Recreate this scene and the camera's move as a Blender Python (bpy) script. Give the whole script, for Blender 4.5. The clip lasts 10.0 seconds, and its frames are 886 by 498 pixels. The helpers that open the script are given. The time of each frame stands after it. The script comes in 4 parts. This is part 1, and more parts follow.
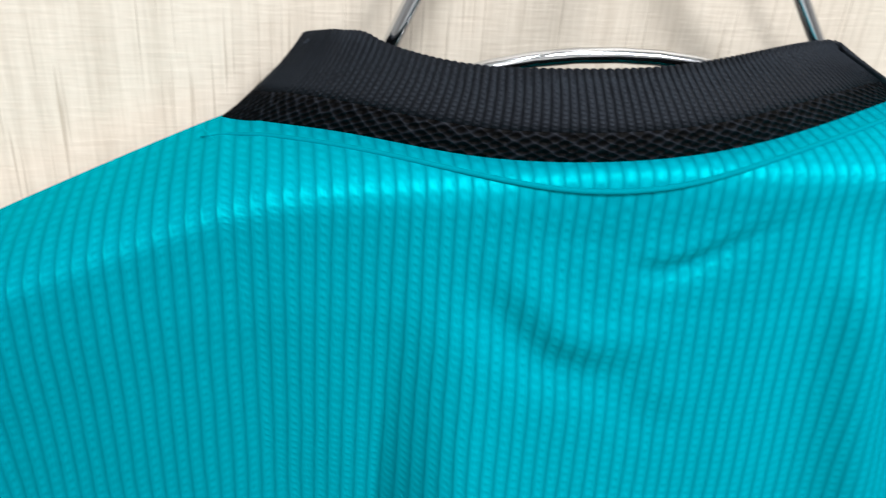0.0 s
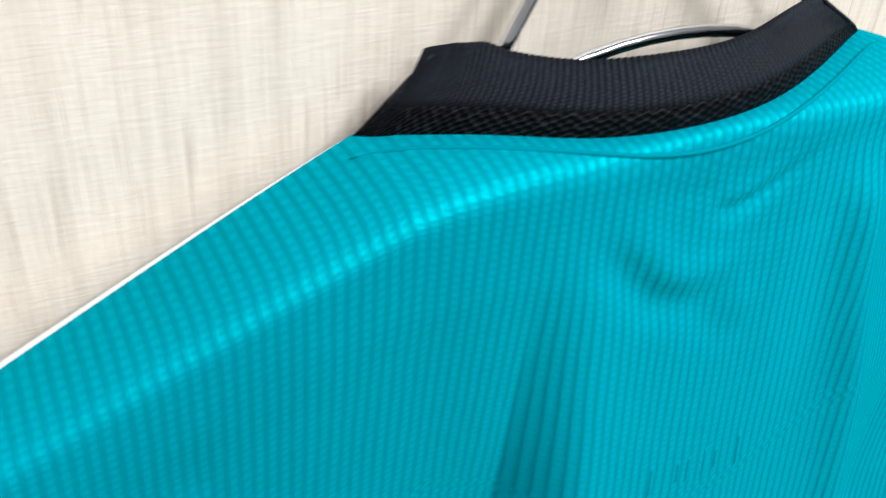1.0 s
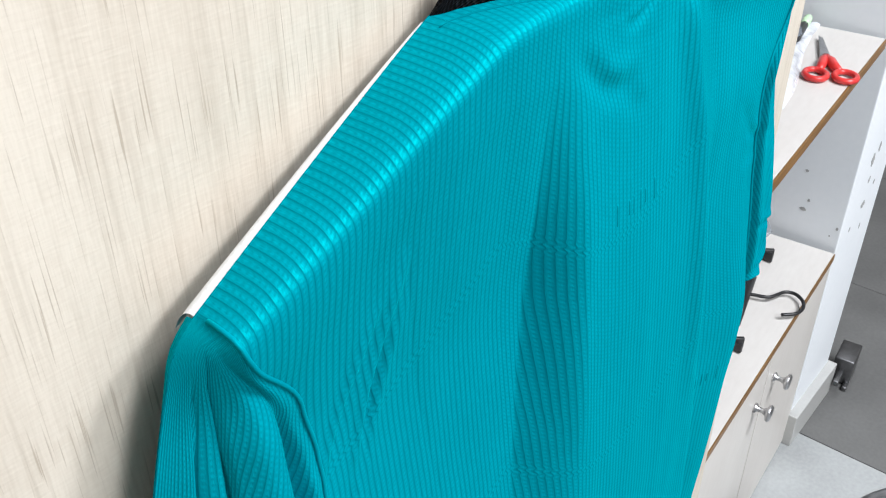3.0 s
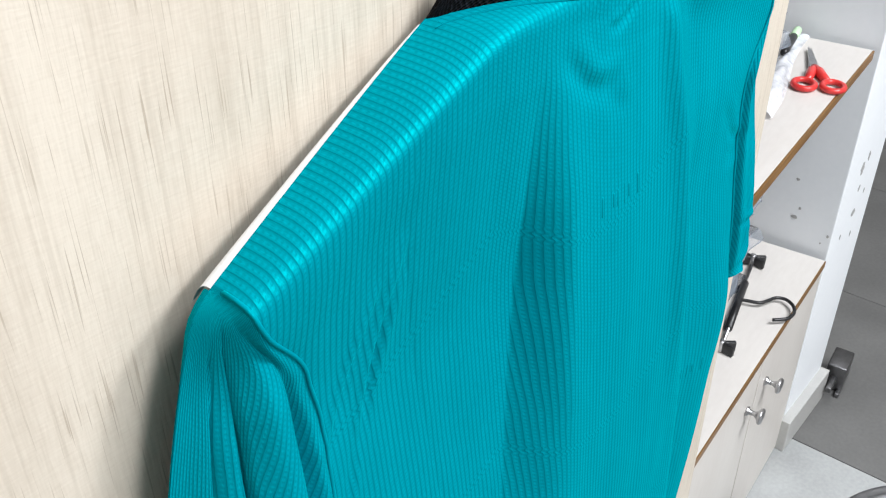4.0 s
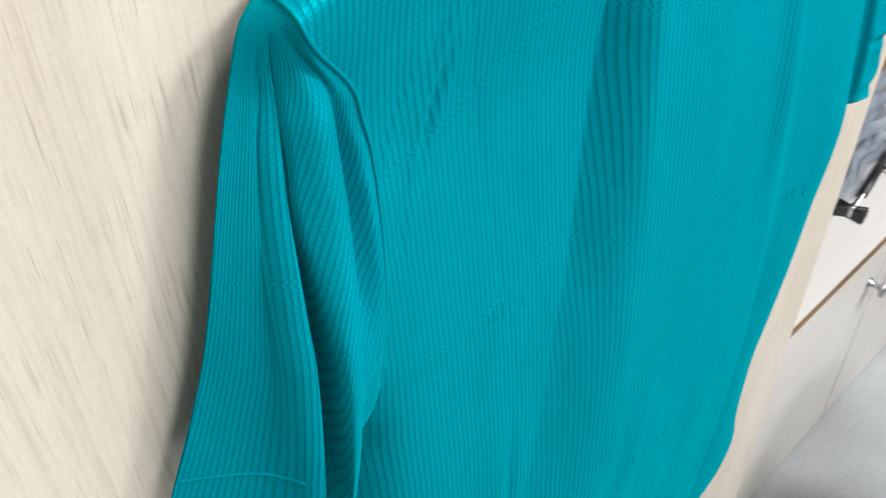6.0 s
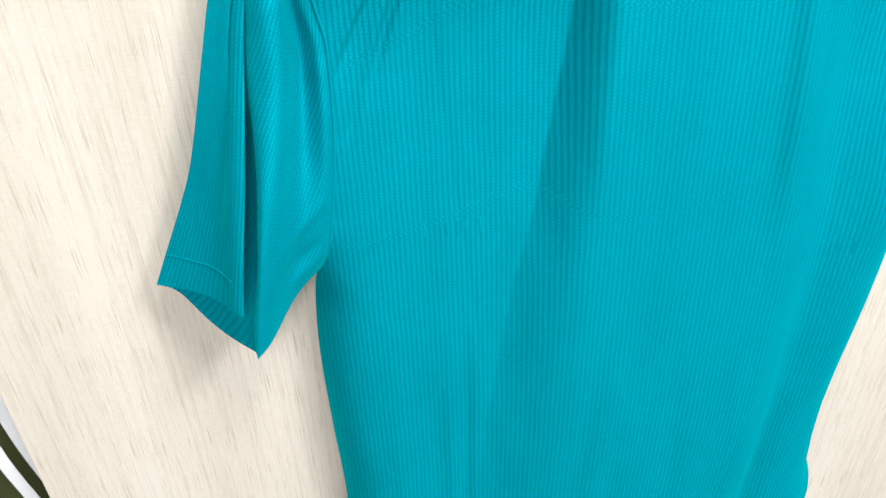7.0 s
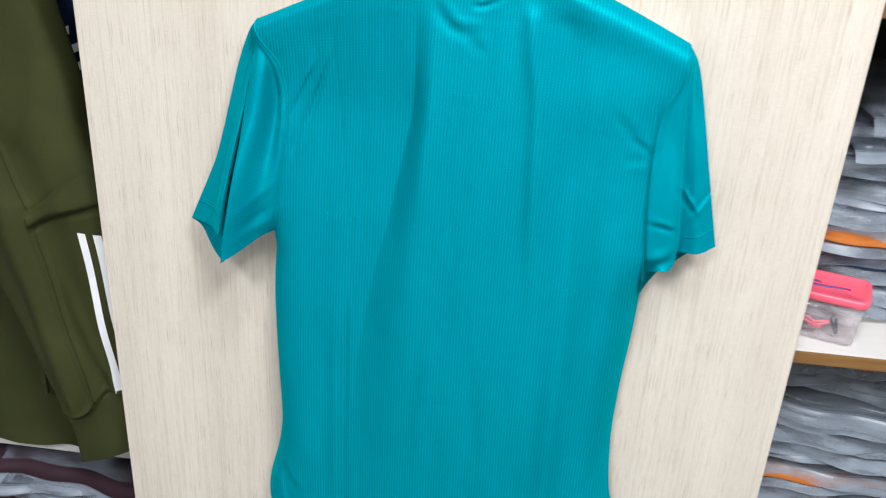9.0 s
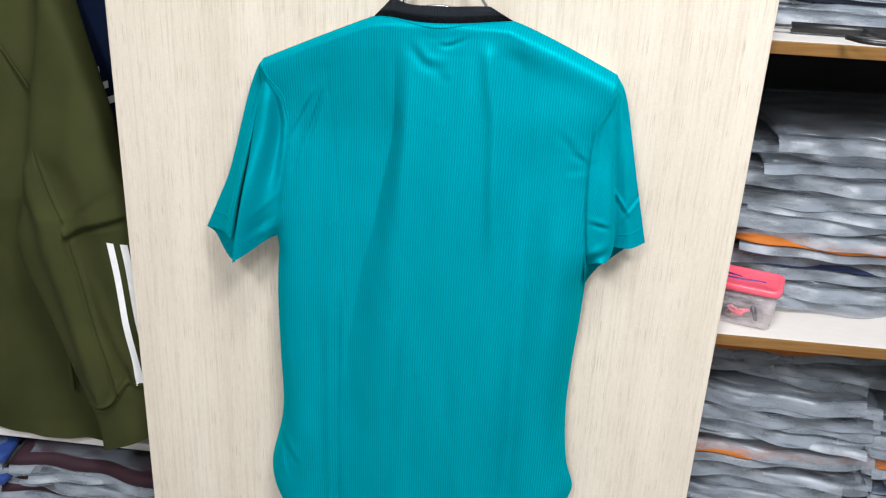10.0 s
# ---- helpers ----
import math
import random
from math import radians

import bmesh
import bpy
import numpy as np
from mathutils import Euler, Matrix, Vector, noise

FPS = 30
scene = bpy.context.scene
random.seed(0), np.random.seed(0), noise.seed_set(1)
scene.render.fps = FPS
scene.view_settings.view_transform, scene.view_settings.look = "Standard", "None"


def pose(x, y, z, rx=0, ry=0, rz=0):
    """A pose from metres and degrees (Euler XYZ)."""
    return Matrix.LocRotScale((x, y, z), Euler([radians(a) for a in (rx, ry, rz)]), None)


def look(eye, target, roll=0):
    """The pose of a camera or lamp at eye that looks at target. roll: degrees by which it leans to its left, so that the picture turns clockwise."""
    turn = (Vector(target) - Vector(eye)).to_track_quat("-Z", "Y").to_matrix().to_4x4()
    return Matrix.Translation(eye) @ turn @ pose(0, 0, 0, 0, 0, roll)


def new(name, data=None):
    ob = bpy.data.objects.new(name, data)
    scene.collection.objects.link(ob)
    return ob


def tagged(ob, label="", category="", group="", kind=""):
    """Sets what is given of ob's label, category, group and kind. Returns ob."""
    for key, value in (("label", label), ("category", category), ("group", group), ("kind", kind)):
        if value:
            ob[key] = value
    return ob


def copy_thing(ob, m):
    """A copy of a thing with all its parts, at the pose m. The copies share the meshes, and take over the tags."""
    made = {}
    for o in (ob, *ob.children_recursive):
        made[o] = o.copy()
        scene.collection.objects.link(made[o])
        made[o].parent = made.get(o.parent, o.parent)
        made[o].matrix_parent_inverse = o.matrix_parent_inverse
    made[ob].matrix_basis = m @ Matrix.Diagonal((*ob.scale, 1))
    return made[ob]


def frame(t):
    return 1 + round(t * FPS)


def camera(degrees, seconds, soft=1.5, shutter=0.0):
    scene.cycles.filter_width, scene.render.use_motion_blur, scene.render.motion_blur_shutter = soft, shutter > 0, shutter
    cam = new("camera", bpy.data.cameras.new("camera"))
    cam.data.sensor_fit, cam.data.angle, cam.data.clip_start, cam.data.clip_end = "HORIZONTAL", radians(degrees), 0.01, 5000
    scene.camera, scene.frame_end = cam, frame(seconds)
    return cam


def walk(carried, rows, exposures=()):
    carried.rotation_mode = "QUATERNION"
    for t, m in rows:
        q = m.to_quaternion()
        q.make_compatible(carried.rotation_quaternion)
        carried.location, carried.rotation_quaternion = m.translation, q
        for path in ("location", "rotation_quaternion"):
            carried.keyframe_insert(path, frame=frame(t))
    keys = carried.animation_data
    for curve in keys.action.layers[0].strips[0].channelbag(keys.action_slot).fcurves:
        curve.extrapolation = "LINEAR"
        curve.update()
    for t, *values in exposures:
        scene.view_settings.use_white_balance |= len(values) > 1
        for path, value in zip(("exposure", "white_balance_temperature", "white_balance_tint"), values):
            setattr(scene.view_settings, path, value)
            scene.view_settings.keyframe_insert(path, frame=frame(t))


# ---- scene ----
cam = camera(51.0, 10.0, soft=1.2, shutter=0.3)
PATH = [
    (0, (-0.038, -0.223, 1.384), (0.305, 1.454, 0.351), 4.8),
    (0.3, (-0.041, -0.228, 1.39), (0.457, 1.402, 0.345), 5.5),
    (0.5, (-0.049, -0.232, 1.404), (0.541, 1.377, 0.371), 4.3),
    (0.6, (-0.062, -0.228, 1.399), (0.598, 1.378, 0.405), 4.0),
    (1, (-0.135, -0.208, 1.403), (0.693, 1.227, 0.283), 4.5),
    (1.5, (-0.25, -0.22, 1.401), (0.935, 1.002, 0.35), 2.4),
    (2, (-0.286, -0.233, 1.414), (0.964, 0.869, 0.309), 0.8),
    (2.5, (-0.307, -0.239, 1.42), (0.956, 0.828, 0.295), -0.3),
    (4, (-0.351, -0.273, 1.43), (0.935, 0.805, 0.341), -0.2),
    (4.5, (-0.354, -0.274, 1.431), (0.926, 0.801, 0.332), -0.0),
    (5, (-0.354, -0.278, 1.424), (0.887, 0.773, 0.26), 0.1),
    (5.5, (-0.354, -0.283, 1.399), (0.821, 0.749, 0.152), 0.3),
    (5.7, (-0.356, -0.294, 1.385), (0.758, 0.763, 0.103), 0.2),
    (6.8, (-0.214, -0.458, 1.386), (0.060, 0.699, 0.315), -3.2),
    (7, (-0.167, -0.524, 1.393), (0.015, 0.697, 0.376), -1.8),
    (7.5, (-0.055, -0.645, 1.397), (-0.1, 0.989, 0.245), -0.4),
    (8, (0.024, -0.771, 1.401), (-0.164, 0.929, 0.364), 1.3),
    (8.5, (0.107, -0.885, 1.434), (-0.154, 0.858, 0.489), 2.3),
    (9, (0.199, -0.973, 1.464), (-0.13, 0.787, 0.573), 3.2),
    (9.5, (0.263, -1.073, 1.485), (-0.082, 0.708, 0.643), 3.4),
    (10, (0.264, -1.169, 1.503), (-0.066, 0.63, 0.694), 2.8),
]
walk(cam, [(t, look(eye, target, roll)) for t, eye, target, roll in PATH],
     exposures=[(0, -0.10, 6340, 10), (1.0, -0.10, 6220, 10), (2.5, -0.10, 6180, 10), (4, -0.10, 6330, 10), (5.7, -0.16, 6430, 10), (6.8, 0.16, 6400, 10), (7.5, 0.22, 6150, 10), (8.2, 0.06, 6150, 10), (9, -0.12, 6180, 10), (10, -0.11, 6400, 10)])

# ---------------------------------------------------------------- light
world = bpy.data.worlds.new("world")
world.use_nodes = True
scene.world = world
world.node_tree.nodes["Background"].inputs[0].default_value = (0.9, 0.95, 1.0, 1)
world.node_tree.nodes["Background"].inputs[1].default_value = 0.05


def lamp(x, y, z, sx, sy, watts, colour):
    data = bpy.data.lights.new("ceiling_tube", "AREA")
    data.shape, data.size, data.size_y, data.energy, data.color = "RECTANGLE", sx, sy, watts, colour
    ob = new("ceiling_tube", data)
    ob.matrix_world = pose(x, y, z)
    return ob


lamp(1.05, -1.50, 2.98, 0.5, 0.5, 80, (0.985, 0.99, 1.0))
lamp(0.35, -0.98, 2.98, 0.5, 0.5, 38, (0.985, 0.99, 1.0))
# Added front fill that evens out the panel; no known fitting.
lamp(-0.30, -2.45, 2.98, 0.6, 0.6, 76, (0.985, 0.99, 1.0))
# Added to brighten the doorway side; no known fitting either.
lamp(2.3, 0.4, 2.98, 0.5, 0.5, 16, (0.985, 0.99, 1.0))

# ---------------------------------------------------------------- materials
def mat(name):
    m = bpy.data.materials.new(name)
    m.use_nodes = True
    nt = m.node_tree
    return m, nt, nt.nodes, nt.links, nt.nodes["Principled BSDF"]


def ramp(n, stops):
    r = n.new("ShaderNodeValToRGB")
    els = r.color_ramp.elements
    while len(els) < len(stops):
        els.new(0.5)
    for e, (p, c) in zip(els, stops):
        e.position = p
        e.color = (*c, 1) if len(c) == 3 else c
    return r


def mapped(n, l, coord="Object", scale=(1, 1, 1), rot=(0, 0, 0)):
    tc = n.new("ShaderNodeTexCoord")
    mp = n.new("ShaderNodeMapping")
    mp.inputs["Scale"].default_value = scale
    mp.inputs["Rotation"].default_value = rot
    l.new(tc.outputs[coord], mp.inputs[0])
    return mp


def noise_tex(n, l, mp, scale, detail=3.0, rough=0.5):
    t = n.new("ShaderNodeTexNoise")
    t.inputs["Scale"].default_value = scale
    t.inputs["Detail"].default_value = detail
    t.inputs["Roughness"].default_value = rough
    l.new(mp.outputs[0], t.inputs["Vector"])
    return t


def bump_to(n, l, bsdf, height, strength, distance, normal=None):
    b = n.new("ShaderNodeBump")
    b.inputs["Strength"].default_value = strength
    b.inputs["Distance"].default_value = distance
    l.new(height, b.inputs["Height"])
    if normal is not None:
        l.new(normal, b.inputs["Normal"])
    l.new(b.outputs[0], bsdf.inputs["Normal"])
    return b.outputs[0]


def math_node(n, l, op, a, b=None):
    m = n.new("ShaderNodeMath")
    m.operation = op
    for i, v in enumerate((a, b)):
        if v is None:
            continue
        if isinstance(v, (int, float)):
            m.inputs[i].default_value = v
        else:
            l.new(v, m.inputs[i])
    return m.outputs[0]


def mottled(name, dark, light, scale=6.0, rough=0.5, metal=0.0, bump=0.1, fine=120.0, coat=0.0, stretch=(1, 1, 1)):
    """A surface with broad tone changes and a fine grain."""
    m, nt, n, l, b = mat(name)
    mp = mapped(n, l, scale=stretch)
    t1, t2 = noise_tex(n, l, mp, scale, 4), noise_tex(n, l, mp, fine, 2)
    mix = math_node(n, l, "ADD", math_node(n, l, "MULTIPLY", t1.outputs[0], 0.7), math_node(n, l, "MULTIPLY", t2.outputs[0], 0.3))
    r = ramp(n, [(0.3, dark), (0.7, light)])
    l.new(mix, r.inputs[0])
    l.new(r.outputs[0], b.inputs["Base Color"])
    b.inputs["Roughness"].default_value = rough
    b.inputs["Metallic"].default_value = metal
    b.inputs["Coat Weight"].default_value = coat
    if bump:
        bump_to(n, l, b, t2.outputs[0], bump, 0.001)
    return m


def laminate():
    """Cream laminate with brown upright grain strokes and a fine linen emboss."""
    m, nt, n, l, b = mat("cream_laminate")
    strokes = noise_tex(n, l, mapped(n, l, scale=(1, 1, 0.018)), 1100, 1, 0.4)
    long = noise_tex(n, l, mapped(n, l, scale=(1, 1, 0.010)), 260, 2, 0.6)
    gate = noise_tex(n, l, mapped(n, l, scale=(1, 1, 0.5)), 60, 2, 0.5)
    broad = noise_tex(n, l, mapped(n, l, scale=(1, 1, 0.15)), 16, 3)
    r1 = ramp(n, [(0.620, (0, 0, 0)), (0.69, (1, 1, 1))])
    l.new(strokes.outputs[0], r1.inputs[0])
    r2 = ramp(n, [(0.36, (0.45, 0.45, 0.45)), (0.58, (1, 1, 1))])
    l.new(gate.outputs[0], r2.inputs[0])
    r3 = ramp(n, [(0.49, (0, 0, 0)), (0.66, (0.40, 0.40, 0.40))])
    l.new(long.outputs[0], r3.inputs[0])
    amount = math_node(n, l, "MULTIPLY", math_node(n, l, "MULTIPLY", math_node(n, l, "MAXIMUM", r1.outputs[0], r3.outputs[0]), r2.outputs[0]), 0.64)
    base = ramp(n, [(0.3, (0.560, 0.494, 0.410)), (0.7, (0.632, 0.570, 0.482))])
    linen_h = noise_tex(n, l, mapped(n, l, scale=(0.12, 1, 1)), 900, 1)
    linen_v = noise_tex(n, l, mapped(n, l, scale=(1, 1, 0.12)), 700, 1)
    weave = math_node(n, l, "MULTIPLY", math_node(n, l, "SUBTRACT", math_node(n, l, "ADD", linen_h.outputs[0], linen_v.outputs[0]), 1.0), 0.45)
    l.new(math_node(n, l, "ADD", broad.outputs[0], weave), base.inputs[0])
    mix = n.new("ShaderNodeMix")
    mix.data_type = "RGBA"
    l.new(amount, mix.inputs[0])
    l.new(base.outputs[0], mix.inputs[6])
    mix.inputs[7].default_value = (0.31, 0.25, 0.185, 1)
    l.new(mix.outputs[2], b.inputs["Base Color"])
    b.inputs["Roughness"].default_value = 0.42
    h = math_node(n, l, "ADD", linen_h.outputs[0], linen_v.outputs[0])
    h = math_node(n, l, "SUBTRACT", h, math_node(n, l, "MULTIPLY", amount, 0.8))
    bump_to(n, l, b, h, 0.2, 0.0006)
    return m


def jersey(name, dark, light, rib=0.0034, dot=0.0024, strength=0.5, sheen=0.22, pit=0.22, tint=(0.0, 1.0, 1.0), spec=0.0, gloss=0.0, bands=0.0):
    """Knitted sports fabric: upright grooves, between them in turn a rib of raised stitches and a rib of small pits, along the cloth's own UV (in metres)."""
    m, nt, n, l, b = mat(name)
    tc = n.new("ShaderNodeTexCoord")
    sep = n.new("ShaderNodeSeparateXYZ")
    l.new(tc.outputs["UV"], sep.inputs[0])
    wob = noise_tex(n, l, mapped(n, l, "UV", (1, 0.6, 1)), 45, 3)
    shift = math_node(n, l, "MULTIPLY", math_node(n, l, "SUBTRACT", wob.outputs[0], 0.5), 0.0016)
    if bands:
        # rows where the ribs jog from side to side
        near = math_node(n, l, "POWER", math_node(n, l, "MAXIMUM", math_node(n, l, "COSINE", math_node(n, l, "MULTIPLY", math_node(n, l, "ADD", sep.outputs[1], 0.125), 2 * math.pi / 0.1345)), 0.0), 70.0)
        jog = math_node(n, l, "MULTIPLY", math_node(n, l, "SINE", math_node(n, l, "MULTIPLY", sep.outputs[1], 2 * math.pi / 0.0042)), bands)
        shift = math_node(n, l, "ADD", shift, math_node(n, l, "MULTIPLY", jog, near))
    u = math_node(n, l, "MULTIPLY", math_node(n, l, "ADD", sep.outputs[0], shift), math.pi / rib)
    v = math_node(n, l, "MULTIPLY", sep.outputs[1], 2 * math.pi / dot)
    wave = math_node(n, l, "SINE", u)
    body = math_node(n, l, "ABSOLUTE", wave)
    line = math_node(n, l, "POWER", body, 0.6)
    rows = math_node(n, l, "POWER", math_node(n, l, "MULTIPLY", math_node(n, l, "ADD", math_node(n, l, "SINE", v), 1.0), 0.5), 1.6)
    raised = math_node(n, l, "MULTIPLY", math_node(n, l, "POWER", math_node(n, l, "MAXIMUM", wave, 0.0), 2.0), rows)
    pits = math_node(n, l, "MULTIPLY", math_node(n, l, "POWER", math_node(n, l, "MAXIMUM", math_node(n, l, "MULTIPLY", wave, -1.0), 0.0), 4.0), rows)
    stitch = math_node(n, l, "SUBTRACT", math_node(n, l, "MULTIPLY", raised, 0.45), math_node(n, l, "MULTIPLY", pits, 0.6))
    even = math_node(n, l, "MULTIPLY", math_node(n, l, "POWER", math_node(n, l, "MAXIMUM", wave, 0.0), 2.0), 0.21)
    even = math_node(n, l, "SUBTRACT", even, math_node(n, l, "MULTIPLY", math_node(n, l, "POWER", math_node(n, l, "MAXIMUM", math_node(n, l, "MULTIPLY", wave, -1.0), 0.0), 4.0), 0.26))
    stitch = math_node(n, l, "SUBTRACT", stitch, even)
    h = math_node(n, l, "ADD", line, math_node(n, l, "MULTIPLY", stitch, 0.62))
    nz = noise_tex(n, l, mapped(n, l, "UV"), 7, 4)
    wide = noise_tex(n, l, mapped(n, l, "UV", (1, 0.35, 1)), 16, 3)
    fz = noise_tex(n, l, mapped(n, l, "UV", (1, 0.4, 1)), 1400, 2)
    # Groove and pit shade, and light on raised stitches, is put into the colour.
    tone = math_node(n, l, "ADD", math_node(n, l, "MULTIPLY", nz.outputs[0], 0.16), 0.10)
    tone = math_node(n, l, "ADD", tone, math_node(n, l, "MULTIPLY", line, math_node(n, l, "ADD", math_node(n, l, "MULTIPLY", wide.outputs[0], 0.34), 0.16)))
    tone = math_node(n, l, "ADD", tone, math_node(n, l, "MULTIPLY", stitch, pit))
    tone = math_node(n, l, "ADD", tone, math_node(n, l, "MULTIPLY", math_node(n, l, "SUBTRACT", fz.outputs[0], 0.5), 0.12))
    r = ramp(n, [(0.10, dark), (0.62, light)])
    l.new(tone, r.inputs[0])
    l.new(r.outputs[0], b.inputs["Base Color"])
    b.inputs["Roughness"].default_value = 0.46
    b.inputs["Sheen Weight"].default_value = sheen
    b.inputs["Sheen Roughness"].default_value = 0.35
    b.inputs["Sheen Tint"].default_value = (*tint, 1)
    b.inputs["Specular IOR Level"].default_value = spec
    b.inputs["Specular Tint"].default_value = (*tint, 1)
    h2 = math_node(n, l, "ADD", h, math_node(n, l, "MULTIPLY", fz.outputs[0], 0.5))
    nrm = bump_to(n, l, b, h2, strength, 0.0005)
    if gloss:
        gl = n.new("ShaderNodeBsdfGlossy")
        gl.inputs["Color"].default_value = (*tint, 1)
        gl.inputs["Roughness"].default_value = 0.42
        l.new(nrm, gl.inputs["Normal"])
        ms = n.new("ShaderNodeMixShader")
        ms.inputs[0].default_value = gloss
        l.new(b.outputs[0], ms.inputs[1])
        l.new(gl.outputs[0], ms.inputs[2])
        l.new(ms.outputs[0], n["Material Output"].inputs[0])
    return m


def open_mesh(name):
    """Black open-work knit: bright thread round staggered dark holes, along the cloth's own UV (in metres)."""
    m, nt, n, l, b = mat(name)
    mp = mapped(n, l, "UV", (1 / 0.0025, 1 / 0.0020, 1), (0, 0, math.radians(45)))
    vo = n.new("ShaderNodeTexVoronoi")
    vo.inputs["Scale"].default_value = 1.0
    vo.inputs["Randomness"].default_value = 0.28
    l.new(mp.outputs[0], vo.inputs["Vector"])
    fz = noise_tex(n, l, mapped(n, l, "UV", (1, 0.5, 1)), 1100, 3)
    h = math_node(n, l, "ADD", vo.outputs["Distance"], math_node(n, l, "MULTIPLY", math_node(n, l, "SUBTRACT", fz.outputs[0], 0.5), 0.25))
    # No holes are cut: the shade inside them is put into the colour.
    r = ramp(n, [(0.40, (0.0001, 0.0001, 0.0002)), (0.56, (0.0060, 0.0072, 0.0100)), (0.80, (0.020, 0.0225, 0.028))])
    l.new(h, r.inputs[0])
    l.new(r.outputs[0], b.inputs["Base Color"])
    b.inputs["Roughness"].default_value = 0.6
    b.inputs["Specular IOR Level"].default_value = 0.06
    bump_to(n, l, b, h, 0.9, 0.0012)
    return m


def plain(name, colour, rough=0.5, metal=0.0, spec=0.5):
    m, nt, n, l, b = mat(name)
    b.inputs["Base Color"].default_value = (*colour, 1)
    b.inputs["Roughness"].default_value = rough
    b.inputs["Metallic"].default_value = metal
    b.inputs["Specular IOR Level"].default_value = spec
    return m


def wood_edge():
    m, nt, n, l, b = mat("wood_edge")
    g = noise_tex(n, l, mapped(n, l, scale=(0.05, 1, 1)), 220, 3)
    r = ramp(n, [(0.3, (0.145, 0.068, 0.016)), (0.7, (0.24, 0.122, 0.032))])
    l.new(g.outputs[0], r.inputs[0])
    l.new(r.outputs[0], b.inputs["Base Color"])
    b.inputs["Roughness"].default_value = 0.4
    return m


def film(name="clear_film", tint=(0.315, 0.365, 0.445), cover=0.58, rough=0.12, crush=0.45):
    """Thin milky plastic film: part clear, part glossy white haze in streaks."""
    m, nt, n, l, b = mat(name)
    out = n["Material Output"]
    tr = n.new("ShaderNodeBsdfTransparent")
    ms = n.new("ShaderNodeMixShader")
    nz = noise_tex(n, l, mapped(n, l, scale=(0.5, 1, 2.0)), 30, 4)
    r = ramp(n, [(0.34, (max(0.06, cover - 0.24),) * 3), (0.64, (cover + 0.20,) * 3)])
    l.new(nz.outputs[0], r.inputs[0])
    l.new(r.outputs[0], ms.inputs[0])
    l.new(tr.outputs[0], ms.inputs[1])
    l.new(b.outputs[0], ms.inputs[2])
    l.new(ms.outputs[0], out.inputs[0])
    b.inputs["Base Color"].default_value = (*tint, 1)
    b.inputs["Roughness"].default_value = rough
    crumple = noise_tex(n, l, mapped(n, l), 48, 2)
    bump_to(n, l, b, crumple.outputs[0], crush, 0.008)
    return m


M_PANEL = laminate()
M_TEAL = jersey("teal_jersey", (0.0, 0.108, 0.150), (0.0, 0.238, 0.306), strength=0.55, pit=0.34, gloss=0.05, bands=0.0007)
M_TEAL_IN = jersey("teal_inside", (0.0, 0.10, 0.14), (0.0, 0.20, 0.25), sheen=0.1)
M_KNIT = jersey("black_knit", (0.0010, 0.0011, 0.0014), (0.0165, 0.0188, 0.0235), rib=0.00185, dot=0.0011, strength=0.9, sheen=0.02, pit=0.25, tint=(0.6, 0.8, 1.0), spec=0.06)
M_MESH = open_mesh("black_mesh")
M_WHITE_CLOTH = mottled("white_cloth", (0.72, 0.73, 0.75), (0.84, 0.85, 0.86), 40, 0.7, bump=0.3, fine=700)
M_CHROME = mottled("chrome", (0.55, 0.56, 0.58), (0.66, 0.67, 0.69), 8, 0.12, 1.0, 0.0)
M_BLACK = mottled("black_plastic", (0.008, 0.008, 0.009), (0.018, 0.018, 0.02), 30, 0.38, bump=0.1)
M_BOARD = mottled("white_board", (0.56, 0.53, 0.50), (0.66, 0.635, 0.605), 5, 0.4, bump=0.05, stretch=(0.3, 1, 1))
M_EDGE = wood_edge()
M_CABINET = mottled("cream_door", (0.60, 0.56, 0.52), (0.68, 0.65, 0.61), 5, 0.35, bump=0.08, stretch=(1, 1, 0.25))
M_WALL = mottled("white_wall_paint", (0.77, 0.80, 0.83), (0.83, 0.855, 0.88), 4, 0.55, bump=0.25, fine=90)
M_TILE = mottled("marble_tile", (0.30, 0.31, 0.31), (0.43, 0.445, 0.445), 5, 0.25, bump=0.05)
M_GREY_TILE = mottled("grey_tile", (0.105, 0.105, 0.103), (0.165, 0.165, 0.161), 5, 0.4, bump=0.1)
M_SKIRT = mottled("grey_skirting", (0.42, 0.42, 0.41), (0.52, 0.52, 0.50), 8, 0.35, bump=0.05)
M_OLIVE = mottled("olive_fleece", (0.0243, 0.0282, 0.0076), (0.0430, 0.0472, 0.0147), 8, 0.8, bump=0.3, fine=900)
M_OLIVE.node_tree.nodes["Principled BSDF"].inputs["Specular IOR Level"].default_value = 0.12
M_NAVY = mottled("navy_fleece", (0.003, 0.007, 0.024), (0.006, 0.014, 0.045), 8, 0.75, bump=0.3, fine=900)
M_NAVY.node_tree.nodes["Principled BSDF"].inputs["Specular IOR Level"].default_value = 0.1
# Shade of the deep recesses, put into the back wall's colour.
M_RECESS_SHADE = mottled("recess_shade", (0.003, 0.003, 0.0034), (0.006, 0.006, 0.007), 6, 0.8, bump=0.0)
M_FILM = film("clear_film", (0.215, 0.250, 0.296), 0.34, 0.22, 0.26)
M_POUCH = film("milky_film", (0.78, 0.81, 0.87), 0.62)
M_TUB = film("tub_plastic", (0.72, 0.66, 0.69), 0.30)
M_RED = mottled("red_plastic", (0.55, 0.03, 0.03), (0.70, 0.05, 0.045), 20, 0.3, bump=0.0)
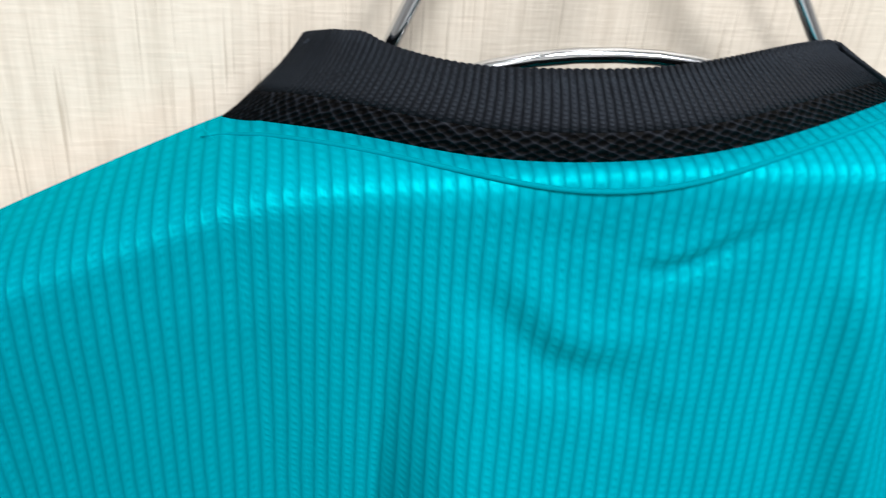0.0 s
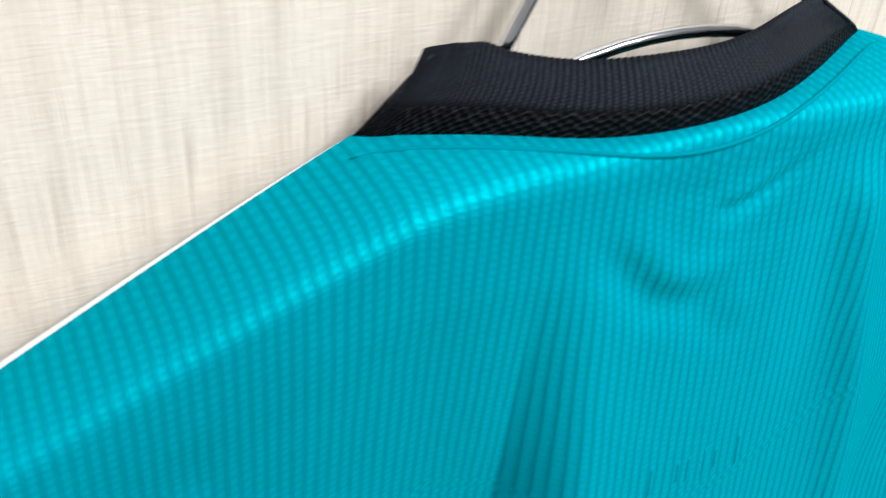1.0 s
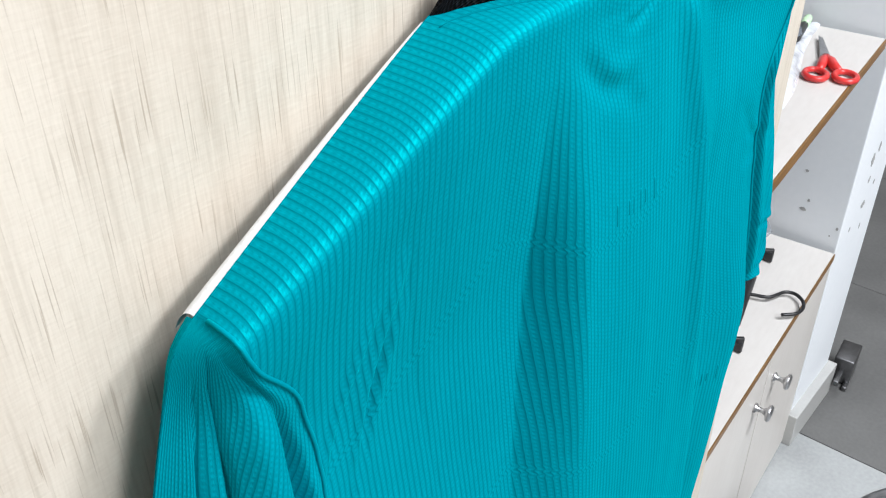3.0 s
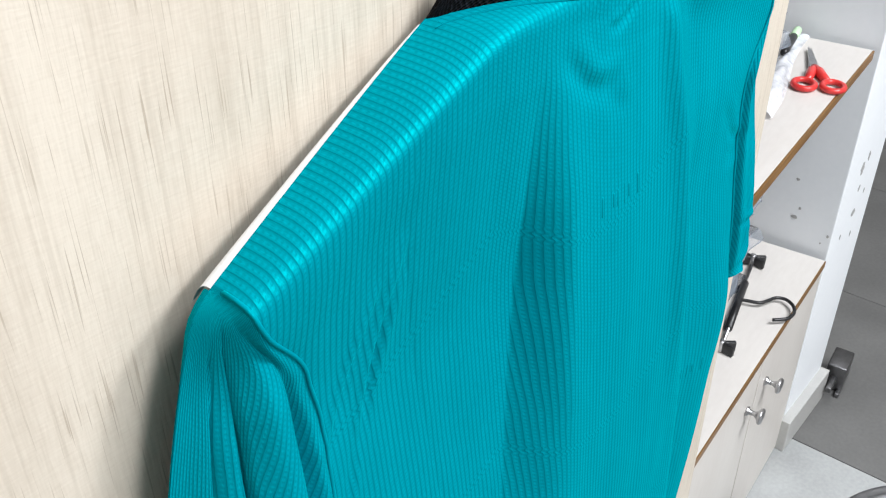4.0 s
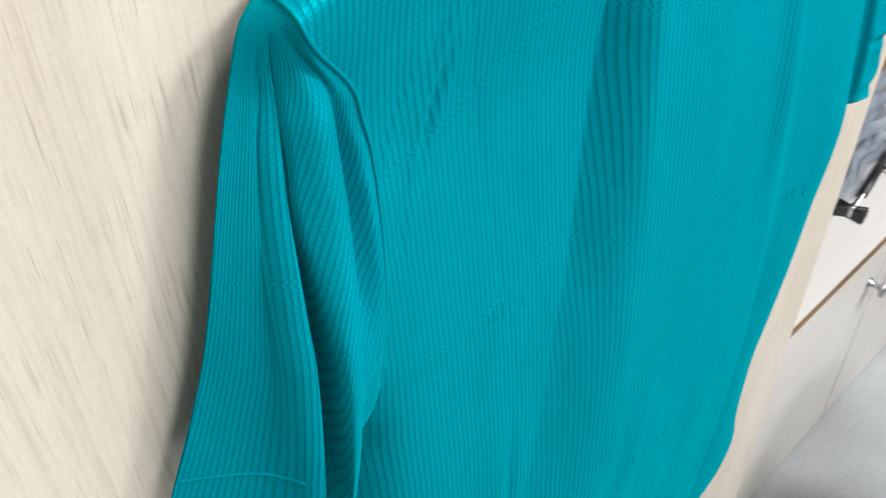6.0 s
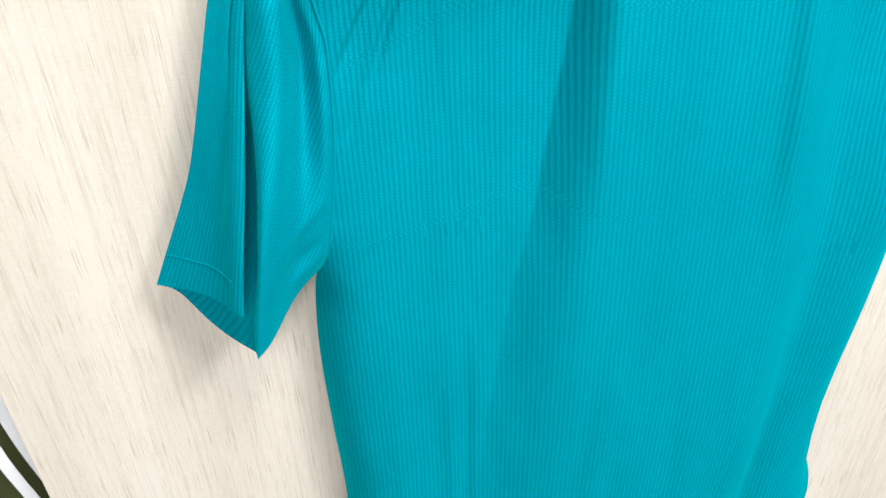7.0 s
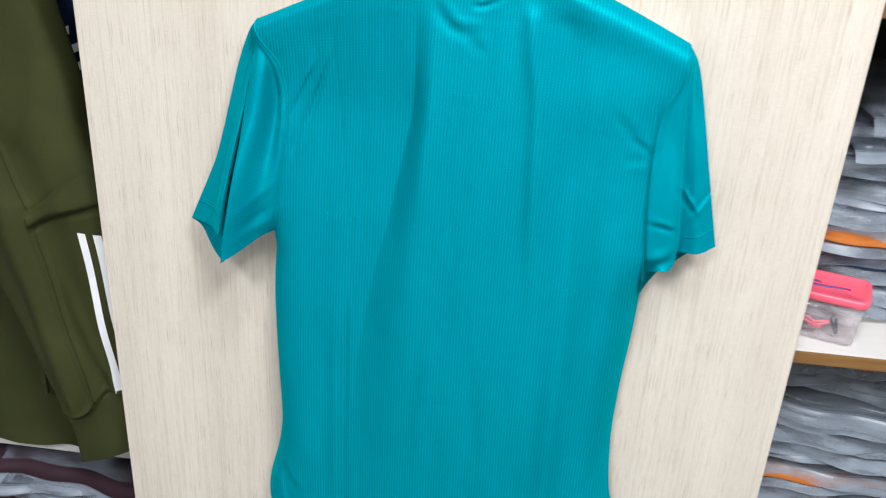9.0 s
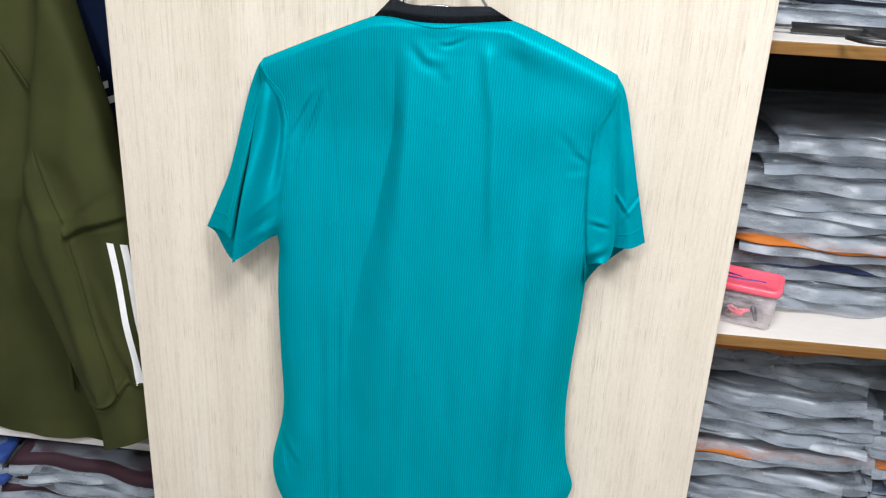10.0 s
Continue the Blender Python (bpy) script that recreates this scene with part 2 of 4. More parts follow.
M_CAP = mottled("green_cap", (0.45, 0.66, 0.42), (0.55, 0.75, 0.50), 20, 0.35, bump=0.0)
M_CHIP = mottled("bare_plaster", (0.27, 0.27, 0.27), (0.42, 0.42, 0.41), 60, 0.8, bump=0.3)
M_HOLE = plain("lit_seat_hole", (0.80, 0.79, 0.77), 0.5)
M_SEAT = mottled("worn_steel", (0.17, 0.17, 0.175), (0.26, 0.26, 0.265), 40, 0.38, 1.0, 0.1)
M_STEEL = mottled("steel", (0.40, 0.40, 0.41), (0.58, 0.58, 0.59), 60, 0.3, 1.0, 0.05)
M_PINK = mottled("pink_lid", (0.75, 0.08, 0.13), (0.86, 0.13, 0.18), 12, 0.35, bump=0.0)
M_PURPLE = plain("purple_ink", (0.05, 0.01, 0.14), 0.4)
# Unseen room walls, greyed so that less light bounces back.
M_ROOM = mottled("dimmed_room_wall", (0.30, 0.29, 0.28), (0.40, 0.39, 0.37), 3, 0.6, bump=0.1)
M_FILM_EDGE = film("film_edge", (0.258, 0.296, 0.345), 0.55, 0.34, 0.12)
M_WHITE_PRINT = mottled("white_print", (0.70, 0.70, 0.71), (0.80, 0.80, 0.81), 60, 0.6, bump=0.2, fine=600)
M_CEIL = mottled("ceiling_paint", (0.76, 0.76, 0.75), (0.82, 0.82, 0.81), 3, 0.7, bump=0.1)


# ---------------------------------------------------------------- mesh helpers
def part(name, bm, material, parent=None, label="", smooth=True):
    me = bpy.data.meshes.new(name)
    bm.to_mesh(me)
    bm.free()
    for p in me.polygons:
        p.use_smooth = smooth
    for mm in material if isinstance(material, (list, tuple)) else (material,):
        me.materials.append(mm)
    ob = new(name, me)
    if parent is not None:
        ob.parent = parent
    if label:
        ob["label"] = label
    return ob


def thing(name, x=0, y=0, z=0, label="", category="", group="", kind="", rz=0):
    ob = new(name)
    ob.empty_display_size = 0.05
    ob.matrix_world = pose(x, y, z, 0, 0, rz)
    return tagged(ob, label, category, group, kind)


def box_bm(x0, x1, y0, y1, z0, z1, bevel=0.0, seg=2):
    bm = bmesh.new()
    bmesh.ops.create_cube(bm, size=1)
    bmesh.ops.scale(bm, verts=bm.verts, vec=(x1 - x0, y1 - y0, z1 - z0))
    bmesh.ops.translate(bm, verts=bm.verts, vec=((x0 + x1) / 2, (y0 + y1) / 2, (z0 + z1) / 2))
    if bevel:
        bmesh.ops.bevel(bm, geom=bm.edges[:], offset=bevel, segments=seg, affect="EDGES", profile=0.5)
    return bm


def sheet(bm, nu, nv, place, uvs=None, close_u=False, cloth=None):
    """A grid of nu x nv quads; place(u, v) gives the point, uvs(u, v) or cloth(point, v) the cloth's own metres."""
    lay = bm.loops.layers.uv.verify()
    vs = [[bm.verts.new(place(i / nu, j / nv)) for i in range(nu + (0 if close_u else 1))] for j in range(nv + 1)]
    for j in range(nv):
        for i in range(nu):
            k = (i + 1) % nu if close_u else i + 1
            f = bm.faces.new((vs[j][i], vs[j][k], vs[j + 1][k], vs[j + 1][i]))
            if uvs:
                for lp, (a, b) in zip(f.loops, ((i, j), (i + 1, j), (i + 1, j + 1), (i, j + 1))):
                    lp[lay].uv = uvs(a / nu, b / nv)
            elif cloth:
                for lp, jj in zip(f.loops, (j, j, j + 1, j + 1)):
                    lp[lay].uv = cloth(lp.vert.co, jj / nv)
    return vs


def tube(bm, pts, r, sides=10, caps=True):
    """A round bar along points; r is a number or one radius a point."""
    pts = [Vector(p) for p in pts]
    rs = r if isinstance(r, (list, tuple)) else [r] * len(pts)
    up, rings = None, []
    for i, p in enumerate(pts):
        d = (pts[min(i + 1, len(pts) - 1)] - pts[max(i - 1, 0)]).normalized()
        if up is None:
            up = d.orthogonal().normalized()
        up = (up - d * up.dot(d)).normalized()
        side = d.cross(up)
        rings.append([bm.verts.new(p + rs[i] * (math.cos(a) * up + math.sin(a) * side))
                      for a in (2 * math.pi * k / sides for k in range(sides))])
    for a, b in zip(rings, rings[1:]):
        for k in range(sides):
            bm.faces.new((a[k], a[(k + 1) % sides], b[(k + 1) % sides], b[k]))
    if caps:
        bm.faces.new(rings[0][::-1])
        bm.faces.new(rings[-1])
    return bm


def lathe(bm, profile, sides=32, centre=(0, 0, 0)):
    """Turned shape round z from (radius, height) pairs."""
    rings = [[bm.verts.new((centre[0] + r * math.cos(a), centre[1] + r * math.sin(a), centre[2] + z))
              for a in (2 * math.pi * k / sides for k in range(sides))] for r, z in profile]
    for a, b in zip(rings, rings[1:]):
        for k in range(sides):
            bm.faces.new((a[k], a[(k + 1) % sides], b[(k + 1) % sides], b[k]))
    return rings


def curve(x, *pts):
    """A smooth value through (x, value) pairs."""
    if x <= pts[0][0]:
        return pts[0][1]
    if x >= pts[-1][0]:
        return pts[-1][1]
    for k in range(len(pts) - 1):
        if x <= pts[k + 1][0]:
            break
    def slope(i):
        a, b = pts[max(i - 1, 0)], pts[min(i + 1, len(pts) - 1)]
        return (b[1] - a[1]) / (b[0] - a[0])
    (x0, v0), (x1, v1) = pts[k], pts[k + 1]
    h = x1 - x0
    t = (x - x0) / h
    return ((1 + 2 * t) * (1 - t) ** 2 * v0 + t * (1 - t) ** 2 * h * slope(k)
            + t * t * (3 - 2 * t) * v1 + t * t * (t - 1) * h * slope(k + 1))


def bell(x, c, w):
    return math.exp(-((x - c) / w) ** 2)


def step(x, a, b):
    t = min(max((x - a) / (b - a), 0), 1)
    return t * t * (3 - 2 * t)


# ---------------------------------------------------------------- the setting
XL, XR = -0.432, 0.435          # edges of the cream panel
# the shelving stands at a slight angle to the panel: its own frame, x along its front, y inwards
UNIT = pose(0.45, 0.044, 0, 0, 0, 5.2)
UNIT_LEFT = pose(-0.43, 0.030, 0, 0, 0, 5.0)


def slab(name, x0, x1, y0, y1, z0, z1, material, bevel=0.0015, label="", kind="structure", parent=None, category=""):
    ob = part(name, box_bm(x0, x1, y0, y1, z0, z1, bevel), material, parent, smooth=False)
    if parent is None:
        tagged(ob, label, category, kind=kind)
    return ob


slab("wall_panel", XL, XR, 0.0, 0.018, 0.0, 2.3, M_PANEL, 0.0012, "cream laminate panel with brown upright grain")
slab("wall_back", -2.2, 1.205, 0.52, 0.58, 0.0, 3.02, M_RECESS_SHADE, 0, "back wall of the shelving, near black for the shade of the recess")
slab("wall_west", -2.26, -2.2, -3.0, 0.56, 0.0, 3.02, M_ROOM, 0, "unseen side wall, grey to cut bounced light")
slab("wall_south", -2.2, 3.2, -3.06, -3.0, 0.0, 3.02, M_ROOM, 0, "unseen wall opposite the panel, grey to cut bounced light")
slab("wall_east", 3.2, 3.26, -3.0, 3.0, 0.0, 3.02, M_ROOM, 0, "unseen far side wall, grey to cut bounced light")
slab("wall_north", 1.33, 3.2, 2.94, 3.0, 0.0, 3.02, M_ROOM, 0, "unseen wall past the opening, grey to cut bounced light")
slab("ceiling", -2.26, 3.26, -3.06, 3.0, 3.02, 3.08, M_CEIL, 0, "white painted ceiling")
# the column that ends the shelving, with its skirting
column = slab("wall_column", 1.208, 1.405, 0.104, 3.0, 0.0, 3.02, M_WALL, 0.002, "white painted wall end with chipped edges")
slab("baseboard", 1.190, 1.412, 0.085, 0.128, 0.0, 0.080, M_SKIRT, 0.002, "grey stone skirting at the foot of the wall")

# floor: pale 0.61 m tiles with thin joints, grey ones past the wall end
floor = tagged(part("floor", box_bm(-2.26, 3.26, -3.06, 3.0, -0.06, -0.004, 0), M_GREY_TILE, smooth=False),
               "tiled floor with thin grey joints", kind="structure")
TS, JX, JY = 0.612, 0.631, -0.22
tile_me = {}
for ix in range(-5, 5):
    for iy in range(-5, 5):
        x0, y0 = JX + ix * TS, JY + iy * TS
        if x0 < -2.4 or x0 > 3.0 or y0 < -3.0 or y0 > 2.6:
            continue
        grey = x0 > 1.2
        if grey not in tile_me:
            bm = box_bm(0.0012, TS - 0.0012, 0.0012, TS - 0.0012, -0.01, 0.0, 0.0008, 1)
            ob = part("tile", bm, M_GREY_TILE if grey else M_TILE, floor, smooth=False)
            tile_me[grey] = ob.data
        else:
            ob = new("tile", tile_me[grey])
            ob.parent = floor
        ob.location = (x0, y0, 0)


def shelf_board(frame_of, x0, x1, z, label, edge=True, deep=0.40, thick=0.0165):
    ob = thing("shelf_board", 0, 0, 0, label, "shelf", kind="structure")
    ob.matrix_world = frame_of @ pose(x0, 0, z)
    part("board", box_bm(0, x1 - x0, 0.0032, deep, -thick, 0, 0.0006), M_BOARD, ob, smooth=False)
    part("edge_band", box_bm(0, x1 - x0, 0.0, 0.003, -thick, -0.0003, 0.0008), M_EDGE if edge else M_BOARD, ob,
         "brown wood-grain edge band" if edge else "", smooth=False)
    return ob


shelf_board(UNIT, -0.03, 0.752, 0.879, "white shelf board with a brown wood edge band")
shelf_board(UNIT, -0.03, 0.752, 1.293, "white shelf board with a brown wood edge band")
shelf_board(UNIT_LEFT @ pose(0, 0.12, 0), -1.75, 0.0, 0.442, "white shelf board under the hanging jackets", False)
shelf_board(UNIT_LEFT @ pose(0, 0.09, 0), -1.75, 0.0, 0.190, "white lower shelf board under bagged shirts", False)
slab("shelf_side", -0.035, -0.017, 0.05, 0.50, 0.0, 2.3, M_BOARD, 0.001, "pale shelving side board").matrix_world = UNIT
slab("shelf_side", 0.002, 0.020, 0.03, 0.45, 0.0, 2.3, M_BOARD, 0.001, "pale shelving side board").matrix_world = pose(-0.43, 0.030, 0, 0, 0, 5.0)

# patches of bare plaster where the paint of the wall end has chipped away
def chip(seed, place, size, tall):
    rnd = random.Random(seed)
    bm = bmesh.new()
    pts = [(0, (0.55 + 0.45 * rnd.random()) * 0.45 * size * math.cos(a), (0.55 + 0.45 * rnd.random()) * 0.45 * size * tall * math.sin(a)) for a in [2 * math.pi * i / 14 for i in range(14)]]
    f = bm.faces.new([bm.verts.new(p) for p in pts])
    r = bmesh.ops.extrude_face_region(bm, geom=[f])
    bmesh.ops.translate(bm, verts=[v for v in r["geom"] if isinstance(v, bmesh.types.BMVert)], vec=(-0.0006, 0, 0))
    bmesh.ops.recalc_face_normals(bm, faces=bm.faces)
    ob = part("paint_chip", bm, M_CHIP, column, smooth=False)
    ob.matrix_world = place


# on the face beside the cabinet, then on the face towards the room
for k, (y, z, size, tall) in enumerate(((0.179, 0.536, 0.016, 0.6), (0.187, 0.612, 0.010, 0.8), (0.172, 0.556, 0.006, 1.5), (0.112, 0.518, 0.006, 1.6), (0.122, 0.500, 0.004, 1.3))):
    chip(k, pose(1.2079, y, z), size, tall)
for k, (x, z, size, tall) in enumerate(((1.292, 0.627, 0.022, 1.7), (1.316, 0.645, 0.014, 2.2), (1.305, 0.582, 0.012, 1.8), (1.310, 0.527, 0.026, 0.9), (1.262, 0.494, 0.009, 1.6), (1.330, 0.470, 0.008, 2.0), (1.345, 0.560, 0.010, 1.4))):
    chip(20 + k, pose(x, 0.1039, z, 0, 0, 90), size, tall)

# ---------------------------------------------------------------- the football shirt
def side_left(z):
    return curve(z, (0.49, -0.160), (0.525, -0.192), (0.578, -0.206), (0.667, -0.188), (0.709, -0.184), (0.808, -0.187),
                 (0.902, -0.188), (0.974, -0.182), (1.005, -0.173), (1.035, -0.167), (1.089, -0.160), (1.15, -0.158), (1.174, -0.162), (1.205, -0.167), (1.225, -0.180))


def side_right(z):
    return curve(z, (0.535, 0.215), (0.575, 0.246), (0.605, 0.262), (0.630, 0.266), (0.665, 0.255), (0.70, 0.249), (0.764, 0.244), (0.839, 0.245),
                 (0.911, 0.249), (0.98, 0.250), (1.057, 0.242), (1.11, 0.238), (1.158, 0.238), (1.195, 0.243), (1.24, 0.260))


NECK_L, NECK_R = -0.051, 0.126
TIP_L, TIP_R = -0.191, 0.260


def top_edge(x):
    """Height and depth of the back piece's upper edge: shoulder, neckline, shoulder."""
    if x < NECK_L:
        k = (NECK_L - x) / (NECK_L - TIP_L)
        return 1.2930 - 0.0610 * k ** 1.05, -0.012 - 0.0155 * k
    if x > NECK_R:
        k = (x - NECK_R) / (TIP_R - NECK_R)
        return 1.3010 - 0.054 * k ** 1.15, -0.014 - 0.006 * k
    k = (x - NECK_L) / (NECK_R - NECK_L)
    arc = math.sin(math.pi * k) ** (0.86 + 0.20 * step(k, 0.35, 0.8))
    rise = 0.0025 * bell(k, 0.15, 0.14) * min(1.0, k / 0.05)
    return 1.2930 + 0.008 * k - 0.001 * arc + rise, -0.012 - 0.002 * k - 0.030 * arc


def hem(u):
    e = abs(2 * u - 1)
    return 0.47 + 0.012 * e ** 2 + (0.045 + 0.045 * u) * e ** 6


def ledge(x, a, b):
    """A slope from a to b with a tight bend at its start that runs out softly."""
    k = min(1.0, max(0.0, (x - a) / (b - a)))
    return 0.36 * k * k * (3 - 2 * k) + 0.64 * (1 - (1 - k) ** 1.8)


# creases of the back: points along each, its width and depth
CREASES = (
    (((0.001, 1.283), (0.006, 1.268), (0.014, 1.256), (0.023, 1.247), (0.034, 1.243), (0.056, 1.243)), 0.0066, 0.0030),
    (((0.040, 1.272), (0.050, 1.2705), (0.058, 1.2725), (0.074, 1.281), (0.087, 1.289), (0.103, 1.297)), 0.0030, 0.0080),
    (((0.014, 1.2825), (0.029, 1.280), (0.046, 1.278)), 0.0030, 0.0034),
    (((0.036, 1.240), (0.060, 1.225)), 0.0060, 0.0010),
    (((-0.098, 1.264), (-0.115, 1.238)), 0.0026, 0.0016),
    (((-0.120, 1.205), (-0.140, 1.170), (-0.161, 1.128)), 0.0030, -0.0034),
    (((-0.110, 1.200), (-0.130, 1.142), (-0.140, 1.118)), 0.0034, 0.0026),
    (((-0.104, 1.222), (-0.128, 1.160), (-0.146, 1.098)), 0.0034, -0.0030),
    (((-0.136, 1.130), (-0.154, 1.087)), 0.0038, 0.0024),
    (((0.192, 1.180), (0.216, 1.156), (0.240, 1.134)), 0.0060, 0.0014),
    (((0.243, 1.132), (0.208, 1.128)), 0.0055, 0.0012),
    (((0.243, 1.142), (0.216, 1.158)), 0.0040, -0.0018),
    (((0.246, 0.840), (0.228, 0.834)), 0.0050, 0.0030),
    (((0.244, 0.794), (0.224, 0.774)), 0.0055, 0.0030),
    (((0.248, 0.752), (0.226, 0.706)), 0.0060, 0.0030),
    (((-0.181, 0.640), (-0.168, 0.588)), 0.0050, -0.0024),
    (((-0.188, 0.665), (-0.150, 0.615)), 0.0080, 0.0030),
)


def crease(x, z, pts, w, amp):
    """A furrow along points with a softer ridge on one side."""
    if not (min(p[0] for p in pts) - 4 * w < x < max(p[0] for p in pts) + 4 * w and min(p[1] for p in pts) - 4 * w < z < max(p[1] for p in pts) + 4 * w):
        return 0.0
    best, side, along, done, total = 1.0, 1.0, 0.0, 0.0, sum(math.dist(p, q) for p, q in zip(pts, pts[1:]))
    for (x0, z0), (x1, z1) in zip(pts, pts[1:]):
        dx, dz = x1 - x0, z1 - z0
        t = min(1.0, max(0.0, ((x - x0) * dx + (z - z0) * dz) / (dx * dx + dz * dz)))
        d = math.hypot(x - x0 - t * dx, z - z0 - t * dz)
        if d < best:
            best, along, side = d, (done + t * math.hypot(dx, dz)) / total, 1.0 if dx * (z - z0) - dz * (x - x0) > 0 else -1.0
        done += math.hypot(dx, dz)
    d = best * side
    return 0.85 * amp * max(0.0, math.sin(math.pi * along)) ** 0.8 * (math.exp(-(d / w) ** 2) - 0.7 * math.exp(-((d - 1.5 * w) / w) ** 2))


def drape(x, z, u):
    """Depth of the hanging back, with its upright folds and small creases."""
    # the cloth left of the main fold, and the fuller cloth right of it
    back = curve(z, (0.47, -0.056), (0.70, -0.066), (0.90, -0.064), (1.017, -0.055), (1.05, -0.051), (1.10, -0.045), (1.15, -0.041), (1.20, -0.045), (1.26, -0.050))
    fore = curve(z, (0.47, -0.070), (0.70, -0.081), (0.85, -0.085), (0.96, -0.082), (1.035, -0.077), (1.09, -0.073), (1.14, -0.068), (1.20, -0.061), (1.26, -0.053))
    wob = 0.003 * noise.noise((z * 9, 4.0, 1.0))
    a = curve(z, (0.47, -0.088), (0.70, -0.078), (0.80, -0.072), (0.887, -0.062), (0.96, -0.052), (1.017, -0.038), (1.05, -0.031), (1.10, -0.024), (1.15, -0.018), (1.27, -0.012)) + wob
    b = curve(z, (0.47, 0.006), (0.80, 0.002), (0.96, -0.001), (1.09, 0.005), (1.27, 0.009)) + 0.5 * wob
    y = back + (fore - back) * ledge(x, a, b)
    # a crest down from the neck's other end, hollow cloth past it, and full cloth before the side
    c = curve(z, (0.47, 0.130), (0.90, 0.135), (1.18, 0.122), (1.23, 0.113), (1.27, 0.107), (1.30, 0.102))
    top = step(1.292 - z, 0.0, 0.03)
    y -= 0.0052 * bell(x, c - 0.004, 0.009) * top * step(z, 0.95, 1.1)
    y += (0.0085 + 0.009 * step(1.2 - z, 0.0, 0.1)) * step(x, c + 0.001, c + 0.040) * top
    y -= curve(z, (0.6, 0.006), (0.75, 0.004), (0.84, 0.0065), (0.94, 0.011), (1.02, 0.0155), (1.08, 0.007), (1.15, 0.0)) * bell(x, 0.210, 0.034)
    y += 0.003 * bell(x, 0.168, 0.016) * step(1.0 - z, 0.0, 0.15)
    y -= 0.003 * bell(x, 0.158, 0.010) * step(1.0 - z, 0.0, 0.2)
    # narrow folds low on the back
    y += 0.0032 * bell(x, -0.084 - 0.01 * (0.9 - z), 0.005) * step(0.96 - z, 0.0, 0.12)
    y -= 0.0030 * bell(x, -0.096, 0.008) * step(0.96 - z, 0.0, 0.15)
    y -= 0.004 * bell(x, -0.135, 0.020) * step(1.0 - z, 0.0, 0.3)
    y -= 0.0026 * bell(x + 0.05 * (1.1 - z), 0.034, 0.012) * step(1.0 - z, 0.0, 0.2)
    y -= 0.0022 * bell(x - 0.04 * (1.1 - z), 0.085, 0.014) * step(1.05 - z, 0.0, 0.25)
    # a stitched dart line slanting down from the shoulder
    y += 0.0004 * bell(x, -0.105 + 0.10 * (1.225 - z), 0.0020) * step(1.25 - z, 0.0, 0.05) * step(z, 0.85, 0.95)
    for pts, w, amp in CREASES:
        y += crease(x, z, pts, w, amp)
    y += 0.0012 * (noise.noise((x * 22, z * 7, 3.1)) + 0.5 * noise.noise((x * 60, z * 18, 9.0)))
    # the cloth turns in to the side seams
    e = abs(2 * u - 1)
    below = step(1.03 - z, 0.0, 0.08)
    turn = e ** 14 * (0.35 + 0.65 * below)
    arm = curve(z, (1.0, -0.044), (1.035, -0.047), (1.064, -0.051), (1.112, -0.049), (1.15, -0.043), (1.174, -0.039), (1.21, -0.042))
    return y * (1 - turn) + (-0.020 * below + arm * (1 - below)) * turn


STRIP, EASE = 0.030, 0.0095


def back_point(u, v):
    xt = TIP_L + (TIP_R - TIP_L) * u
    zt, yt = top_edge(xt)
    zb = hem(u)
    ease = EASE + 0.010 * step(u, 0.66, 0.80)
    a = v ** 1.15 * (zt - zb + STRIP)
    ridge = -0.050
    w = abs(ridge - yt)
    if a < w:
        k = a / w
        zr = zt - ease
        xr = xt + 0.17 * k * k * (side_left(zr) + (side_right(zr) - side_left(zr)) * u - xt)
        z = zt - ease * (1 - math.cos(math.pi / 2 * k)) ** 1.4
        return xr, yt + (ridge - yt) * math.sin(math.pi / 2 * k) ** 0.85, z
    z = zt - ease - (a - w) * (zt - ease - zb) / (zt - zb + STRIP - w)
    blend = 0.17 + 0.83 * step(zt - ease - z, -0.006, 0.045)
    xs = side_left(z) + (side_right(z) - side_left(z)) * u
    x = xt * (1 - blend) + xs * blend
    y = drape(x, z, u)
    k = step(a - w, 0.0, 0.035)
    return x, ridge * (1 - k) + y * k, z


def front_point(u, v):
    x, y, z = back_point(u, v ** 1.0)
    zt, yt = top_edge(TIP_L + (TIP_R - TIP_L) * u)
    dip = 0.10 * max(0.0, 1 - ((u - 0.503) / 0.20) ** 2) ** 0.5 * (1 - v) ** 6
    x = 0.04 + (x - 0.04) * 0.955
    return x, -0.011 + 0.002 * math.sin(30 * x), z - dip - 0.016 * (1 - v) ** 8


shirt = thing("football_shirt", 0.04, -0.02, 1.28, "teal ribbed football shirt with black knit collar on a hanger", "shirt")
HOME = Matrix.Translation((-0.04, 0.02, -1.28))


def cloth_part(name, bm, material, label="", parent=None):
    bmesh.ops.transform(bm, matrix=HOME, verts=bm.verts)
    if not bm.loops.layers.uv:
        lay = bm.loops.layers.uv.verify()
        for f in bm.faces:
            for lp in f.loops:
                lp[lay].uv = (0.0017, 0.0)
    return part(name, bm, material, parent or shirt, label)


bm = bmesh.new()
sheet(bm, 400, 360, back_point, cloth=lambda p, v: (p.x, -(v ** 1.15) * 0.80))
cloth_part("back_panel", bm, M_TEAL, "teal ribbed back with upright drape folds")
bm = bmesh.new()
sheet(bm, 60, 60, front_point, lambda u, v: (u * 0.447, -v * 0.80))
cloth_part("front_panel", bm, M_TEAL_IN)

